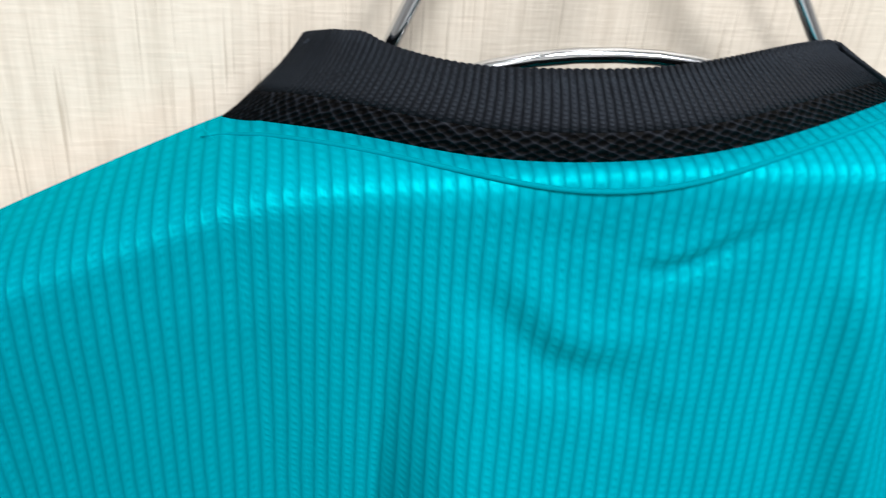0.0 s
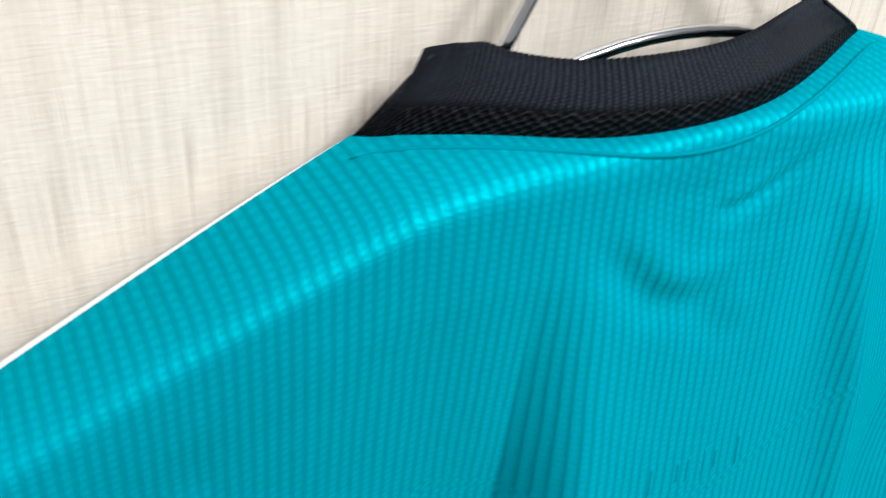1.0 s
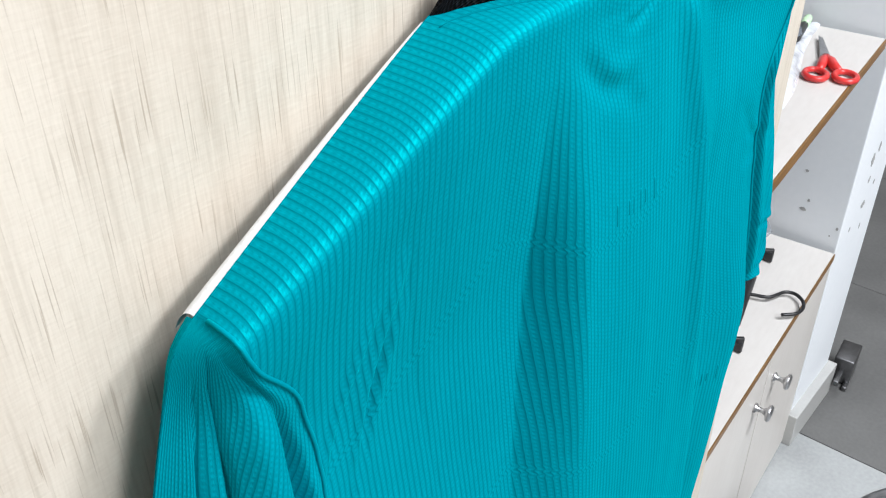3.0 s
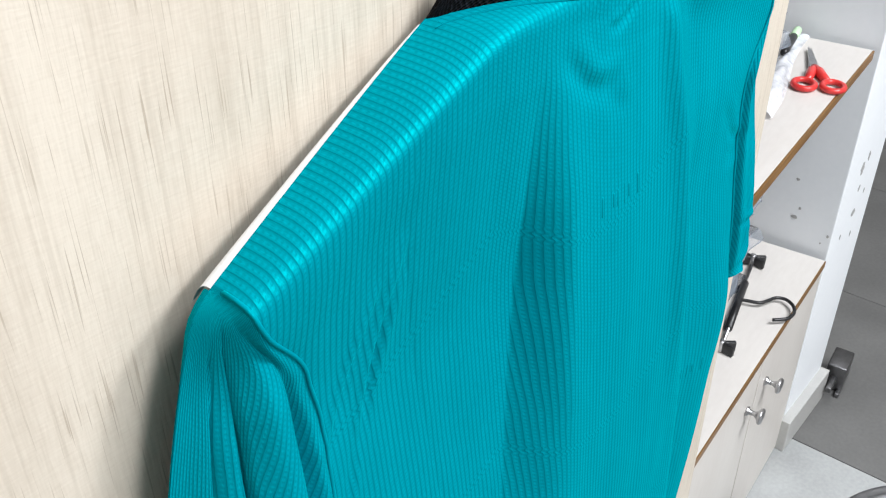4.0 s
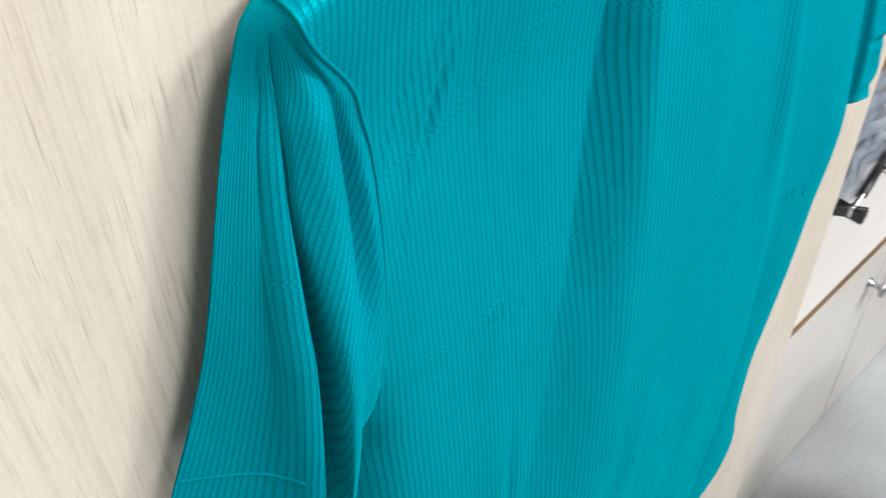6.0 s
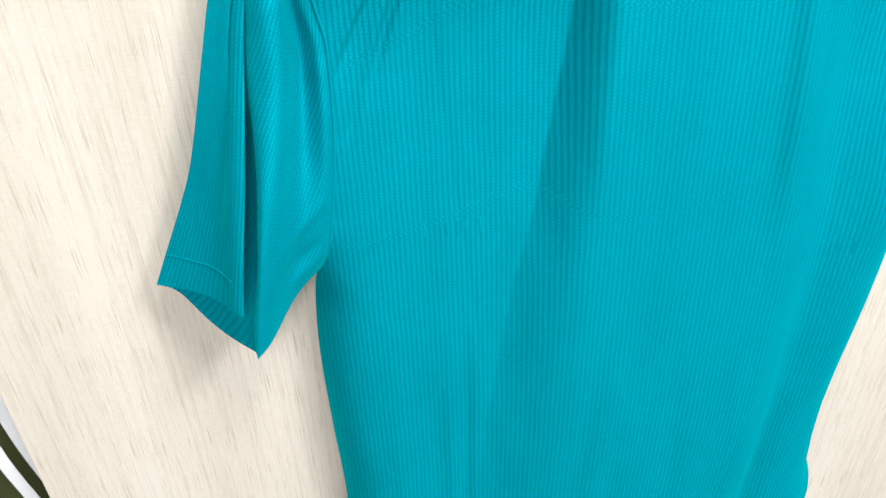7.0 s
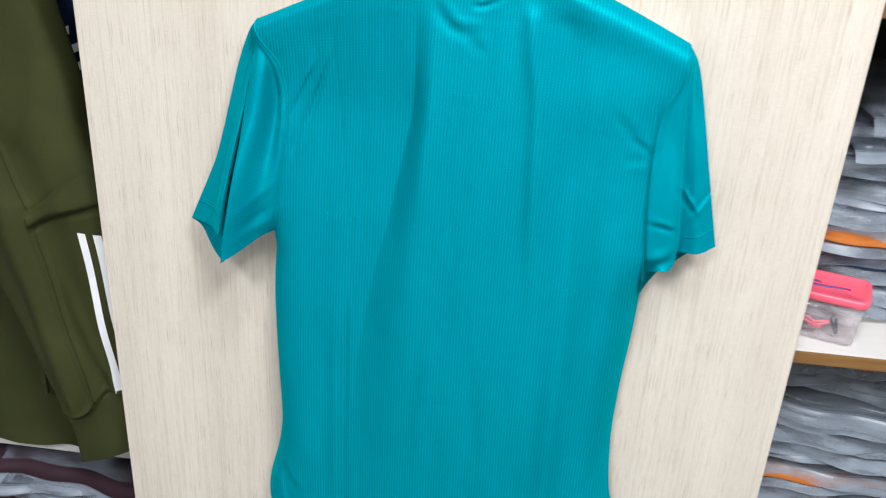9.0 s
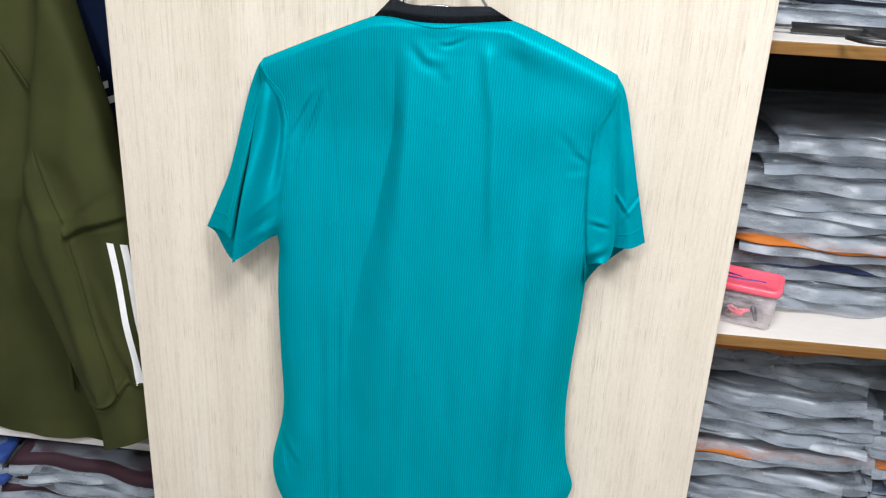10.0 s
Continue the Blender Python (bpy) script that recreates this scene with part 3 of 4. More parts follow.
# white band along the top of each shoulder, on the front side of the seam
for side, (xa, xb) in (("l", (TIP_L - 0.0005, NECK_L - 0.003)), ("r", (NECK_R + 0.003, TIP_R))):
    bm = bmesh.new()

    def strip(u, v, xa=xa, xb=xb):
        x = xa + (xb - xa) * u
        zt, yt = top_edge(x)
        k = abs(x - (NECK_L if x < 0 else NECK_R)) / 0.134
        w = (0.0030 + 0.0110 * min(k, 1) ** 0.75)
        return x, yt + w * v + 0.0002, zt - 0.0008 + 0.0008 * math.sin(math.pi * v) - 0.9 * w * v * v - 0.0006 * (1 - min(k, 1))
    sheet(bm, 30, 6, strip)
    cloth_part("shoulder_stripe", bm, M_WHITE_CLOTH, "white shoulder stripe")


# collar: a knitted ring, high at the back and low in front
def ring(th, k):
    """th 0 is the right side, 90 the back, 270 the front; k 0 below, 1 the rim."""
    c, s = math.cos(th), math.sin(th)
    half = (0.0885 - 0.0235 * k) * (1.0 if s >= 0 else 0.985)
    x = 0.0375 - 0.0040 * k + half * c
    z0, y0 = top_edge(min(max(0.0375 + 0.0885 * c, NECK_L), NECK_R))
    if s >= 0:
        y = y0 - 0.0004 + k * (0.006 * s - 0.006 * max(c, 0.0) ** 3)
        z = z0 - 0.0008 + k * (0.0172 + 0.0020 * s ** 0.5 - 0.0028 * c - 0.0030 * bell(c, -0.60, 0.30))
        y -= 0.0035 * math.sin(math.pi * k)
        z += (0.00075 + 0.0012 * bell(c, -0.86, 0.14)) * abs(math.sin(th * 113)) * k ** 6 + 0.0010 * bell(c, -0.80, 0.05) * k ** 4
        return x, y, z
    f = -s
    drop = 0.105 * f ** 1.2
    return x, -0.0134 - 0.001 * c + 0.0060 * f - k * 0.002, (1.293 + 0.004 * (1 + c)) - drop + k * (0.0172 - 0.0028 * c)


MESH = 0.42
for nm, k0, k1, m, lab in (("collar", MESH, 1.0, M_KNIT, "black ribbed knit collar"), ("collar_mesh", 0.0, MESH, M_MESH, "open black mesh band below the collar rib")):
    bm = bmesh.new()
    sheet(bm, 1500, 6, lambda u, v: ring(2 * math.pi * u, k0 + (k1 - k0) * v), lambda u, v: (u * 0.42, (k0 + (k1 - k0) * v) * 0.024), close_u=True)
    collar = cloth_part(nm, bm, m, lab)
    sol = collar.modifiers.new("thick", "SOLIDIFY")
    sol.thickness, sol.offset = 0.0015, 0.0

# raised seam line below the collar
def down_from_top(u, a):
    zt, yt = top_edge(TIP_L + (TIP_R - TIP_L) * u)
    return back_point(u, (a / (zt - hem(u) + STRIP)) ** (1 / 1.15))


def below_neck(u, gap):
    """The point of the back at a true distance below its upper edge."""
    zt, yt = top_edge(TIP_L + (TIP_R - TIP_L) * u)
    lo, hi = 0.0, 0.03
    for _ in range(24):
        m = (lo + hi) / 2
        p = down_from_top(u, m)
        if math.hypot(p[1] - yt, p[2] - zt) < gap:
            lo = m
        else:
            hi = m
    return Vector(down_from_top(u, hi))


line = [below_neck(0.300 + 0.415 * i / 90, 0.0084) for i in range(91)]
for _ in range(24):
    line = [line[0]] + [(p + 2 * q + r) / 4 for p, q, r in zip(line, line[1:], line[2:])] + [line[-1]]
bm = bmesh.new()
tube(bm, [p + Vector((0, -0.0003, 0.0002)) for p in line], [0.0007 * min(1.0, 0.3 + min(i, 90 - i) / 8) for i in range(91)], 8)
cloth_part("neck_seam", bm, M_TEAL_IN)


# faint raised marks woven into the back, too worn to read
def on_back(px, z):
    u = (px - side_left(z)) / (side_right(z) - side_left(z))
    return Vector((px, drape(px, z, u), z))


for cx, cz in ((0.050, 1.178), (-0.091, 1.019), (0.039, 0.817), (0.173, 0.973)):
    for dx, hh in ((-0.018, 0.006), (-0.007, 0.004), (-0.003, 0.005), (0.004, 0.006), (0.009, 0.004), (0.019, 0.006)):
        bm = bmesh.new()
        tube(bm, [on_back(cx + dx, cz - hh + 2 * hh * i / 8) + Vector((0, 0.0002, 0)) for i in range(9)], 0.0007, 6)
        cloth_part("embossed_mark", bm, M_TEAL)


# loose thread at the neck end of the shoulder
bm = bmesh.new()
tube(bm, [(-0.050 - 0.006 * k, -0.026 + 0.003 * k, 1.2885 + 0.010 * k - 0.003 * k * k) for k in [i / 8 for i in range(9)]], 0.00012, 5)
cloth_part("loose_thread", bm, M_TEAL)


# sleeves
def seam_point(u, k, zlow):
    """Along the body's armhole edge, from the shoulder tip (k 0) to height zlow (k 1)."""
    a0 = 0.026
    zt, yt = top_edge(TIP_L + (TIP_R - TIP_L) * u)
    if k < 0.09:
        return Vector(down_from_top(u, a0 * k / 0.09))
    span = zt - zlow
    return Vector(down_from_top(u, a0 + span * (k - 0.09) / 0.91))


def left_edge(v):
    zo = 1.231 - 0.250 * v
    xo = curve(zo, (0.97, -0.293), (0.981, -0.289), (1.058, -0.2545), (1.089, -0.2440), (1.143, -0.2290), (1.18, -0.2185), (1.208, -0.2085), (1.223, -0.2010), (1.2315, -0.192))
    return Vector((xo, -0.0275 - 0.0010 * step(v, 0.0, 0.3), zo))


def right_edge(v):
    zo = 1.246 - 0.210 * v
    xo = curve(zo, (1.03, 0.322), (1.05, 0.317), (1.118, 0.300), (1.204, 0.279), (1.231, 0.270), (1.246, 0.260))
    return Vector((xo, -0.020 - 0.012 * step(v, 0.02, 0.6), zo))


def across(u, keys):
    """A point of a sleeve's cross-section through (u, x, y) keys."""
    return curve(u, *[(k[0], k[1]) for k in keys]), curve(u, *[(k[0], k[2]) for k in keys])


def pleat(z):
    """The right-hand edge of the left sleeve's pressed pleat: it stands further out lower down."""
    return (curve(z, (0.985, -0.229), (1.033, -0.222), (1.075, -0.215), (1.095, -0.212), (1.115, -0.209), (1.148, -0.204), (1.175, -0.200), (1.215, -0.197)),
            curve(z, (0.985, -0.084), (1.033, -0.079), (1.075, -0.071), (1.095, -0.064), (1.115, -0.057), (1.148, -0.046), (1.175, -0.040), (1.215, -0.032)))


def lobe(z):
    """The full fold between the pleat and the seam."""
    return (curve(z, (0.955, -0.229), (1.0, -0.2215), (1.036, -0.213), (1.071, -0.205), (1.101, -0.199), (1.14, -0.192), (1.179, -0.189), (1.215, -0.187)),
            curve(z, (0.955, -0.090), (1.0, -0.092), (1.036, -0.091), (1.071, -0.086), (1.101, -0.077), (1.14, -0.063), (1.179, -0.053), (1.215, -0.047)))


def left_inner(u, v):
    """The main lobe: tucked behind the pleat, full beside the seam, with a low hem point."""
    o, sm = left_edge(v), seam_point(0.0, v, 0.995)
    p = o.lerp(sm, u)
    w = step(1.228 - p.z, 0.0, 0.05)
    fx, fy = pleat(p.z)
    rx, ry = lobe(p.z)
    q = step(1.155 - p.z, 0.0, 0.08) * (1 - 0.8 * step(v, 0.80, 0.97))
    e = step(v, 0.75, 1.0)
    lx, ly = fx + 0.0030, min(fy - 0.0065, ry + 0.016)
    x, y = across(u, ((0, o.x, o.y), (0.16, o.x + 0.22 * (fx - o.x), -0.029), (0.34, o.x + 0.66 * (fx - o.x), (-0.026 + 0.18 * fy) * (1 - e) + (o.y + 0.45 * (fy - o.y)) * e), (0.44, fx + 0.0005, fy + 0.002 + 0.028 * q), (0.50, fx + 0.0010 + 0.0052 * q, fy - 0.002 + 0.024 * q), (0.56, lx + 0.0034 * q, ly),
                      (0.64, rx, ry), (0.71, rx + 0.008, ry * 0.84 - 0.007), (0.82, rx + 0.52 * (sm.x - rx), curve(p.z, (0.99, -0.058), (1.05, -0.062), (1.09, -0.047), (1.13, -0.035), (1.16, -0.035), (1.19, -0.044), (1.215, -0.050))), (0.93, sm.x - 0.006, sm.y + curve(p.z, (1.0, -0.005), (1.06, -0.0065), (1.11, -0.004), (1.17, 0.0), (1.21, -0.005))), (1, sm.x, sm.y)))
    p.x += (x - p.x) * w
    p.y += (y - p.y) * w
    p.z -= v ** 4 * curve(u, (0, 0.0), (0.16, 0.010), (0.28, 0.025), (0.36, 0.031), (0.44, 0.031), (0.50, 0.028), (0.56, 0.026), (0.64, 0.024), (0.72, 0.020), (0.80, 0.014), (0.90, 0.005), (1, 0.002))
    # slanting wrinkles of the lobe near the armpit
    for c, s, h in ((1.040, 0.9, 0.0022), (1.015, 0.7, -0.0024), (1.000, 0.5, 0.0020)):
        p.y -= h * bell(p.z - c - s * (p.x + 0.185), 0, 0.006) * bell(u, 0.84, 0.10) * w
    p.y += 0.0006 * w * noise.noise((p.x * 55, p.z * 30, 2.0)) * (1 - u ** 6)
    return p


def left_outer(u, v):
    """The flat outer panel, bent sharply into a narrow pressed pleat along its inner edge."""
    o, sm = left_edge(v), seam_point(0.0, v, 0.995)
    p = o.lerp(sm, 0.5 * u)
    w = step(1.222 - p.z, 0.0, 0.06)
    fx, fy = pleat(p.z)
    x, y = across(u, ((0, o.x, o.y), (0.25, o.x + 0.28 * (fx - o.x), o.y + 0.20 * (fy - o.y)), (0.55, o.x + 0.62 * (fx - o.x), o.y + 0.50 * (fy - o.y)),
                      (0.70, fx - 0.0105, fy + 0.0125), (0.79, fx - 0.0065, fy + 0.0045), (0.90, fx - 0.0008, fy), (0.95, fx, fy + 0.003), (1, fx - 0.002, fy + 0.014)))
    p.x += (x - p.x) * w
    p.y += (y - p.y) * w - 0.0005
    p.z += 0.010 * u * v ** 3
    # the edge of the white stripe's tape pressed through, and soft dents
    p.y += 0.0007 * noise.noise((p.x * 40, p.z * 14, 6.0)) * w
    return p


def right_inner(u, v):
    """The right sleeve: a flat outer part, an upright fold and a full lobe beside the seam."""
    o, sm = right_edge(v), seam_point(1.0, v, 0.990)
    p = o.lerp(sm, u)
    w = step(1.242 - p.z, 0.0, 0.06)
    fx = curve(p.z, (1.0, 0.281), (1.034, 0.280), (1.118, 0.272), (1.175, 0.266), (1.224, 0.263))
    out = 0.35 + 0.65 * step(1.20 - p.z, 0.0, 0.14)
    x, y = across(u, ((0, o.x, o.y), (0.25, o.x + 0.45 * (fx - o.x), o.y - 0.013 * out), (0.45, fx + 0.006, -0.034 - 0.006 * out), (0.53, fx + 0.0005, -0.034 - 0.004 * out),
                      (0.58, fx - 0.0012, -0.038 - 0.015 * out), (0.66, fx - 0.007, -0.040 - 0.021 * out), (0.82, fx + 0.62 * (sm.x - fx), -0.042 - 0.020 * out), (0.94, sm.x + 0.003, sm.y - 0.006), (1, sm.x, sm.y)))
    p.x += (x - p.x) * w
    p.y += (y - p.y) * w
    p.z -= v ** 4 * curve(u, (0, 0.0), (0.2, -0.006), (0.45, -0.016), (0.53, -0.019), (0.58, -0.017), (0.66, -0.014), (0.82, -0.020), (1, -0.014))
    # pressed creases of the outer part
    a = p.z - 1.092 + 1.1 * (p.x - 0.283)
    b = p.z - 1.085 - 1.3 * (p.x - 0.300)
    p.y -= 0.0026 * bell(a, 0, 0.0035) * bell(p.x, 0.284, 0.009) + 0.0022 * bell(b, 0, 0.0035) * bell(p.x, 0.300, 0.011)
    p.y += 0.0018 * bell(a, -0.008, 0.005) * bell(p.x, 0.284, 0.010) + 0.0015 * bell(b, 0.008, 0.005) * bell(p.x, 0.300, 0.011)
    # puckers across the lobe above the hem
    for c, s, h, wd in ((1.062, -0.2, -0.0030, 0.0035), (1.067, -0.2, 0.0022, 0.004), (1.030, 0.6, 0.0034, 0.007), (1.018, 0.6, -0.0040, 0.006), (1.003, 0.5, 0.0045, 0.007)):
        p.y -= h * bell(p.z - c - s * (p.x - 0.262), 0, wd) * bell(p.x, 0.260, 0.014) * (0.6 if u < 0.6 else 1.0)
    p.y += 0.0006 * w * noise.noise((p.x * 55, p.z * 30, 8.0)) * (1 - u ** 6)
    return p


def lining(edge, uu):
    def place(u, v):
        o, sm = edge(v), seam_point(uu, v, 0.990)
        edge_in = 0.07 * step(v, 0.02, 0.3)
        p = o.lerp(sm, edge_in + (1 - edge_in) * u)
        p.y += 0.036 * math.sin(math.pi * u) ** 0.7 * step(v, 0.0, 0.4)
        p.y = min(p.y, -0.008)
        p.z += 0.006 * v if uu < 0.5 else -0.013 * u * v
        return p
    return place


for edge, inner, outer, uu in ((left_edge, left_inner, left_outer, 0.0), (right_edge, right_inner, None, 1.0)):
    bm = bmesh.new()
    sheet(bm, 170, 100, inner, lambda u, v: (u * 0.16 + 0.125 * v, -v * 0.26 + 0.05 * u))
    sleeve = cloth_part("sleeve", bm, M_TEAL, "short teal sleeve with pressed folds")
    if outer:
        bm = bmesh.new()
        sheet(bm, 80, 80, outer, lambda u, v: (u * 0.075 + 0.012 * v, -v * 0.26))
        cloth_part("outer_fold", bm, M_TEAL, "", sleeve)
    bm = bmesh.new()
    sheet(bm, 24, 24, lining(edge, uu), lambda u, v: (u * 0.13, v * 0.26))
    cloth_part("sleeve_lining", bm, M_TEAL_IN, "", sleeve)
    bm = bmesh.new()
    turn_in = 0.005 if uu < 0.5 else -0.005
    sheet(bm, 6, 60, lambda u, v: Vector(edge(v)) + Vector((turn_in * u * u, u * (0.004 * step(v, 0.0, 0.3) + 0.0120 * (1 - step(v, 0.0, 0.16))), -0.0005 * u - 0.012 * u * u * (1 - step(v, 0.0, 0.16)))), lambda u, v: (u * 0.02, -v * 0.26))
    cloth_part("sleeve_front", bm, M_TEAL, "", sleeve)
    bm = bmesh.new()
    tube(bm, [seam_point(uu, 0.01 + 0.97 * i / 60, 0.990) + Vector((0, -0.0006, 0)) for i in range(61)], 0.0010, 6)
    cloth_part("armhole_seam", bm, M_TEAL, "", sleeve)
    bm = bmesh.new()
    tube(bm, [Vector((outer or inner)((0.02 + (0.74 if outer else 0.42) * i / 40), 0.90)) + Vector((0, -0.0002, 0)) for i in range(41)], 0.0006, 6)
    cloth_part("hem_stitch", bm, M_TEAL, "", sleeve)

# chrome wire hanger and the wall hook that carries it
hanger = thing("clothes_hanger", 0.045, -0.018, 1.34, "chrome wire clothes hanger hung on a wall hook", "hanger")


def wire(name, pts, r, material, parent, origin, label=""):
    bm = bmesh.new()
    tube(bm, [Vector(p) - Vector(origin) for p in pts], r, 12)
    return part(name, bm, material, parent, label)


HO = (0.045, -0.018, 1.34)
def bar_height(dx):
    return 1.3125 - 0.030 * (dx / 0.09) ** 2 - 0.022 * (dx / 0.09) ** 4 if dx < 0.09 else 1.2605 - 0.5 * (dx - 0.09)


wire("shoulder_bar", [(x, -0.024, bar_height(abs(x - 0.039)) + 0.001) for x in [-0.150 + 0.01 * i for i in range(41)]], 0.0019, M_CHROME, hanger, HO)
for sgn in (-1, 1):
    wire("neck_wire", [(0.1080 - 0.0800 * k + 0.017 * k * k if sgn > 0 else -0.0185 + 0.036 * k + 0.0275 * k ** 3, -0.017 - 0.009 * k, 1.297 + 0.098 * k) for k in [i / 20 for i in range(21)]],
         0.0019, M_CHROME, hanger, HO)
wire("hook", [(0.045 + 0.018 * math.sin(a) * 1.0, -0.026, 1.395 - 0.0 + 0.018 - 0.018 * math.cos(a)) for a in [0.1 * i for i in range(0, 48)]],
     0.0019, M_CHROME, hanger, HO)
hook = thing("wall_hook", 0.045, 0.0, 1.40, "black-tipped metal wall hook screwed to the panel", "hook")
part("plate", box_bm(-0.010, 0.010, -0.004, 0.0, 0.0, 0.06, 0.001), M_STEEL, hook)
wire("arm", [(0.0, -0.003, 0.045), (0, -0.02, 0.04), (0, -0.035, 0.02), (0, -0.045, 0.0), (0, -0.055, -0.004), (0, -0.065, 0.004)], 0.003, M_STEEL, hook, (0, 0, 0))
wire("tip", [(-0.0205, -0.050, -0.057), (-0.0205, -0.050, -0.055), (-0.0195, -0.051, -0.049), (-0.016, -0.053, -0.030), (-0.006, -0.056, -0.008), (0, -0.058, 0.006)], [0.0012, 0.0030, 0.0040, 0.0042, 0.0042, 0.004], M_BLACK, hook, (0, 0, 0), "black rubber tip")

# ---------------------------------------------------------------- low cabinet under the boards
cab = thing("low_cabinet", 0.45, 0.057, 0.0, "cream low cabinet with two doors and steel knobs", "cabinet", rz=4.5)
part("body", box_bm(0.0, 0.746, 0.004, 0.390, 0.0, 0.458, 0.001), M_CABINET, cab, smooth=False)
part("top", box_bm(0.0, 0.748, -0.013, 0.392, 0.459, 0.475, 0.001), M_BOARD, cab, "pale marbled top", smooth=False)
part("edge_band", box_bm(0.0, 0.748, -0.0152, -0.0132, 0.460, 0.4745, 0.0008), M_EDGE, cab, "brown edge band", smooth=False)
for x0, x1, kx in ((0.0, 0.427, 0.386), (0.430, 0.746, 0.477)):
    d = part("door", box_bm(x0 + 0.0015, x1 - 0.0015, -0.013, 0.003, 0.006, 0.456, 0.0012), M_CABINET, cab, smooth=False)
    bm = bmesh.new()
    lathe(bm, [(0.0, 0), (0.008, 0), (0.0085, 0.003), (0.0045, 0.006), (0.004, 0.014), (0.007, 0.019), (0.0135, 0.022), (0.0145, 0.025), (0.012, 0.028), (0.0, 0.029)], 20)
    bmesh.ops.transform(bm, matrix=pose(kx, -0.013, 0.377, 90, 0, 0), verts=bm.verts)
    part("knob", bm, M_STEEL, d, "brushed steel knob")

# trouser hanger with two clips lying on the cabinet
th = thing("trouser_hanger", 0.9635, 0.1665, 0.476, "black trouser hanger with two clips lying on the cabinet top", "hanger", rz=14)
wire("bar", [(-0.14, 0, 0.008), (0.14, 0, 0.008)], 0.0028, M_STEEL, th, (0, 0, 0))
wire("grip", [(-0.085, 0, 0.008), (0.06, 0, 0.008)], 0.0065, M_BLACK, th, (0, 0, 0))
HOOK = ((0.002, 0.004), (0.005, -0.014), (0.008, -0.034), (0.021, -0.046), (0.035, -0.057), (0.037, -0.073), (0.023, -0.087), (0.002, -0.091), (-0.018, -0.083), (-0.032, -0.062))
wire("hook", [(curve(i / 6, *[(k, p[0]) for k, p in enumerate(HOOK)]), curve(i / 6, *[(k, p[1]) for k, p in enumerate(HOOK)]), 0.010) for i in range(55)], 0.0030, M_BLACK, th, (0, 0, 0))
for cx in (-0.138, 0.138):
    for turn in (24, -20):
        bm = box_bm(-0.0035, 0.0035, -0.024, 0.024, 0.001, 0.019, 0.0015)
        bmesh.ops.bevel(bm, geom=[e for e in bm.edges if e.calc_length() > 0.03], offset=0.0006, segments=1, affect="EDGES")
        bmesh.ops.transform(bm, matrix=pose(cx, 0.002, 0, 0, 0, turn), verts=bm.verts)
        c = part("clip", bm, M_BLACK, th, "black sprung clip jaw")
    bm = bmesh.new()
    lathe(bm, [(0.0, 0.021), (0.0055, 0.021), (0.006, 0.020), (0.006, 0.002)], 16, (cx, 0.002, 0))
    part("spring", bm, M_STEEL, c)

copy_thing(th, pose(0.555, 0.105, 1.294, 0, 0, 3))

# scissors on the board
sc = thing("scissors", 1.052, 0.156, 0.880, "steel scissors with red plastic handles lying on the shelf", "scissors", rz=-64)


def scissor_half(sg):
    h = part("handle", bmesh.new(), M_RED, sc, "red plastic handle")
    bm = bmesh.new()
    loop = [(sg * (0.0205 + 0.0152 * math.cos(a)), -0.073 + 0.0185 * math.sin(a), 0.005) for a in [2 * math.pi * i / 28 for i in range(29)]]
    tube(bm, loop, 0.0046, 8, caps=False)
    tube(bm, [(sg * 0.014, -0.056, 0.005), (sg * 0.009, -0.036, 0.005), (sg * 0.005, -0.016, 0.005), (-sg * 0.002, 0.000, 0.005)], [0.0055, 0.0070, 0.0075, 0.005], 8)
    bm.to_mesh(h.data)
    bm.free()
    for p in h.data.polygons:
        p.use_smooth = True
    b = bmesh.new()
    vs = [b.verts.new(q) for q in ((-sg * 0.008, 0.0, 0.003), (sg * 0.004, 0.0, 0.003), (-sg * 0.001 + 0.0, 0.085, 0.003), (-sg * 0.003, 0.085, 0.003))]
    f = b.faces.new(vs)
    r = bmesh.ops.extrude_face_region(b, geom=[f])
    bmesh.ops.translate(b, verts=[v for v in r["geom"] if isinstance(v, bmesh.types.BMVert)], vec=(0, 0, 0.002 + 0.001 * sg))
    part("blade", b, M_STEEL, sc, "steel blade", smooth=False)


scissor_half(-1)
scissor_half(1)
bm = bmesh.new()
lathe(bm, [(0.0, 0.009), (0.003, 0.009), (0.0035, 0.008), (0.0035, 0.002)], 12)
part("rivet", bm, M_STEEL, sc)

# marker pen in a milky bag beside the scissors
pen = thing("marker_pen", 1.115, 0.222, 0.880, "dark marker pen with a pale green cap in a milky bag", "pen", rz=12)
wire("barrel", [(-0.05, 0, 0.009), (-0.045, 0, 0.009), (0.035, 0, 0.009)], [0.004, 0.0065, 0.0065], M_BLACK, pen, (0, 0, 0))
wire("cap", [(0.0355, 0, 0.009), (0.07, 0, 0.009), (0.075, 0, 0.009)], [0.0072, 0.007, 0.005], M_CAP, pen, (0, 0, 0), "pale green cap")
pouch = thing("plastic_pouch", 1.01, 0.192, 0.880, "long crumpled milky plastic pouch lying on the shelf", "bag", rz=14)
bm = bmesh.new()
sheet(bm, 48, 10, lambda u, v: ((u - 0.5) * 0.36, (v - 0.5) * (0.034 + 0.008 * math.sin(7 * u)), 0.002 + 0.014 * math.sin(math.pi * v) * (0.55 + 0.45 * math.sin(4 * u + 0.5)) + 0.0015 * math.sin(25 * u + 9 * v)))
part("film", bm, M_POUCH, pouch)

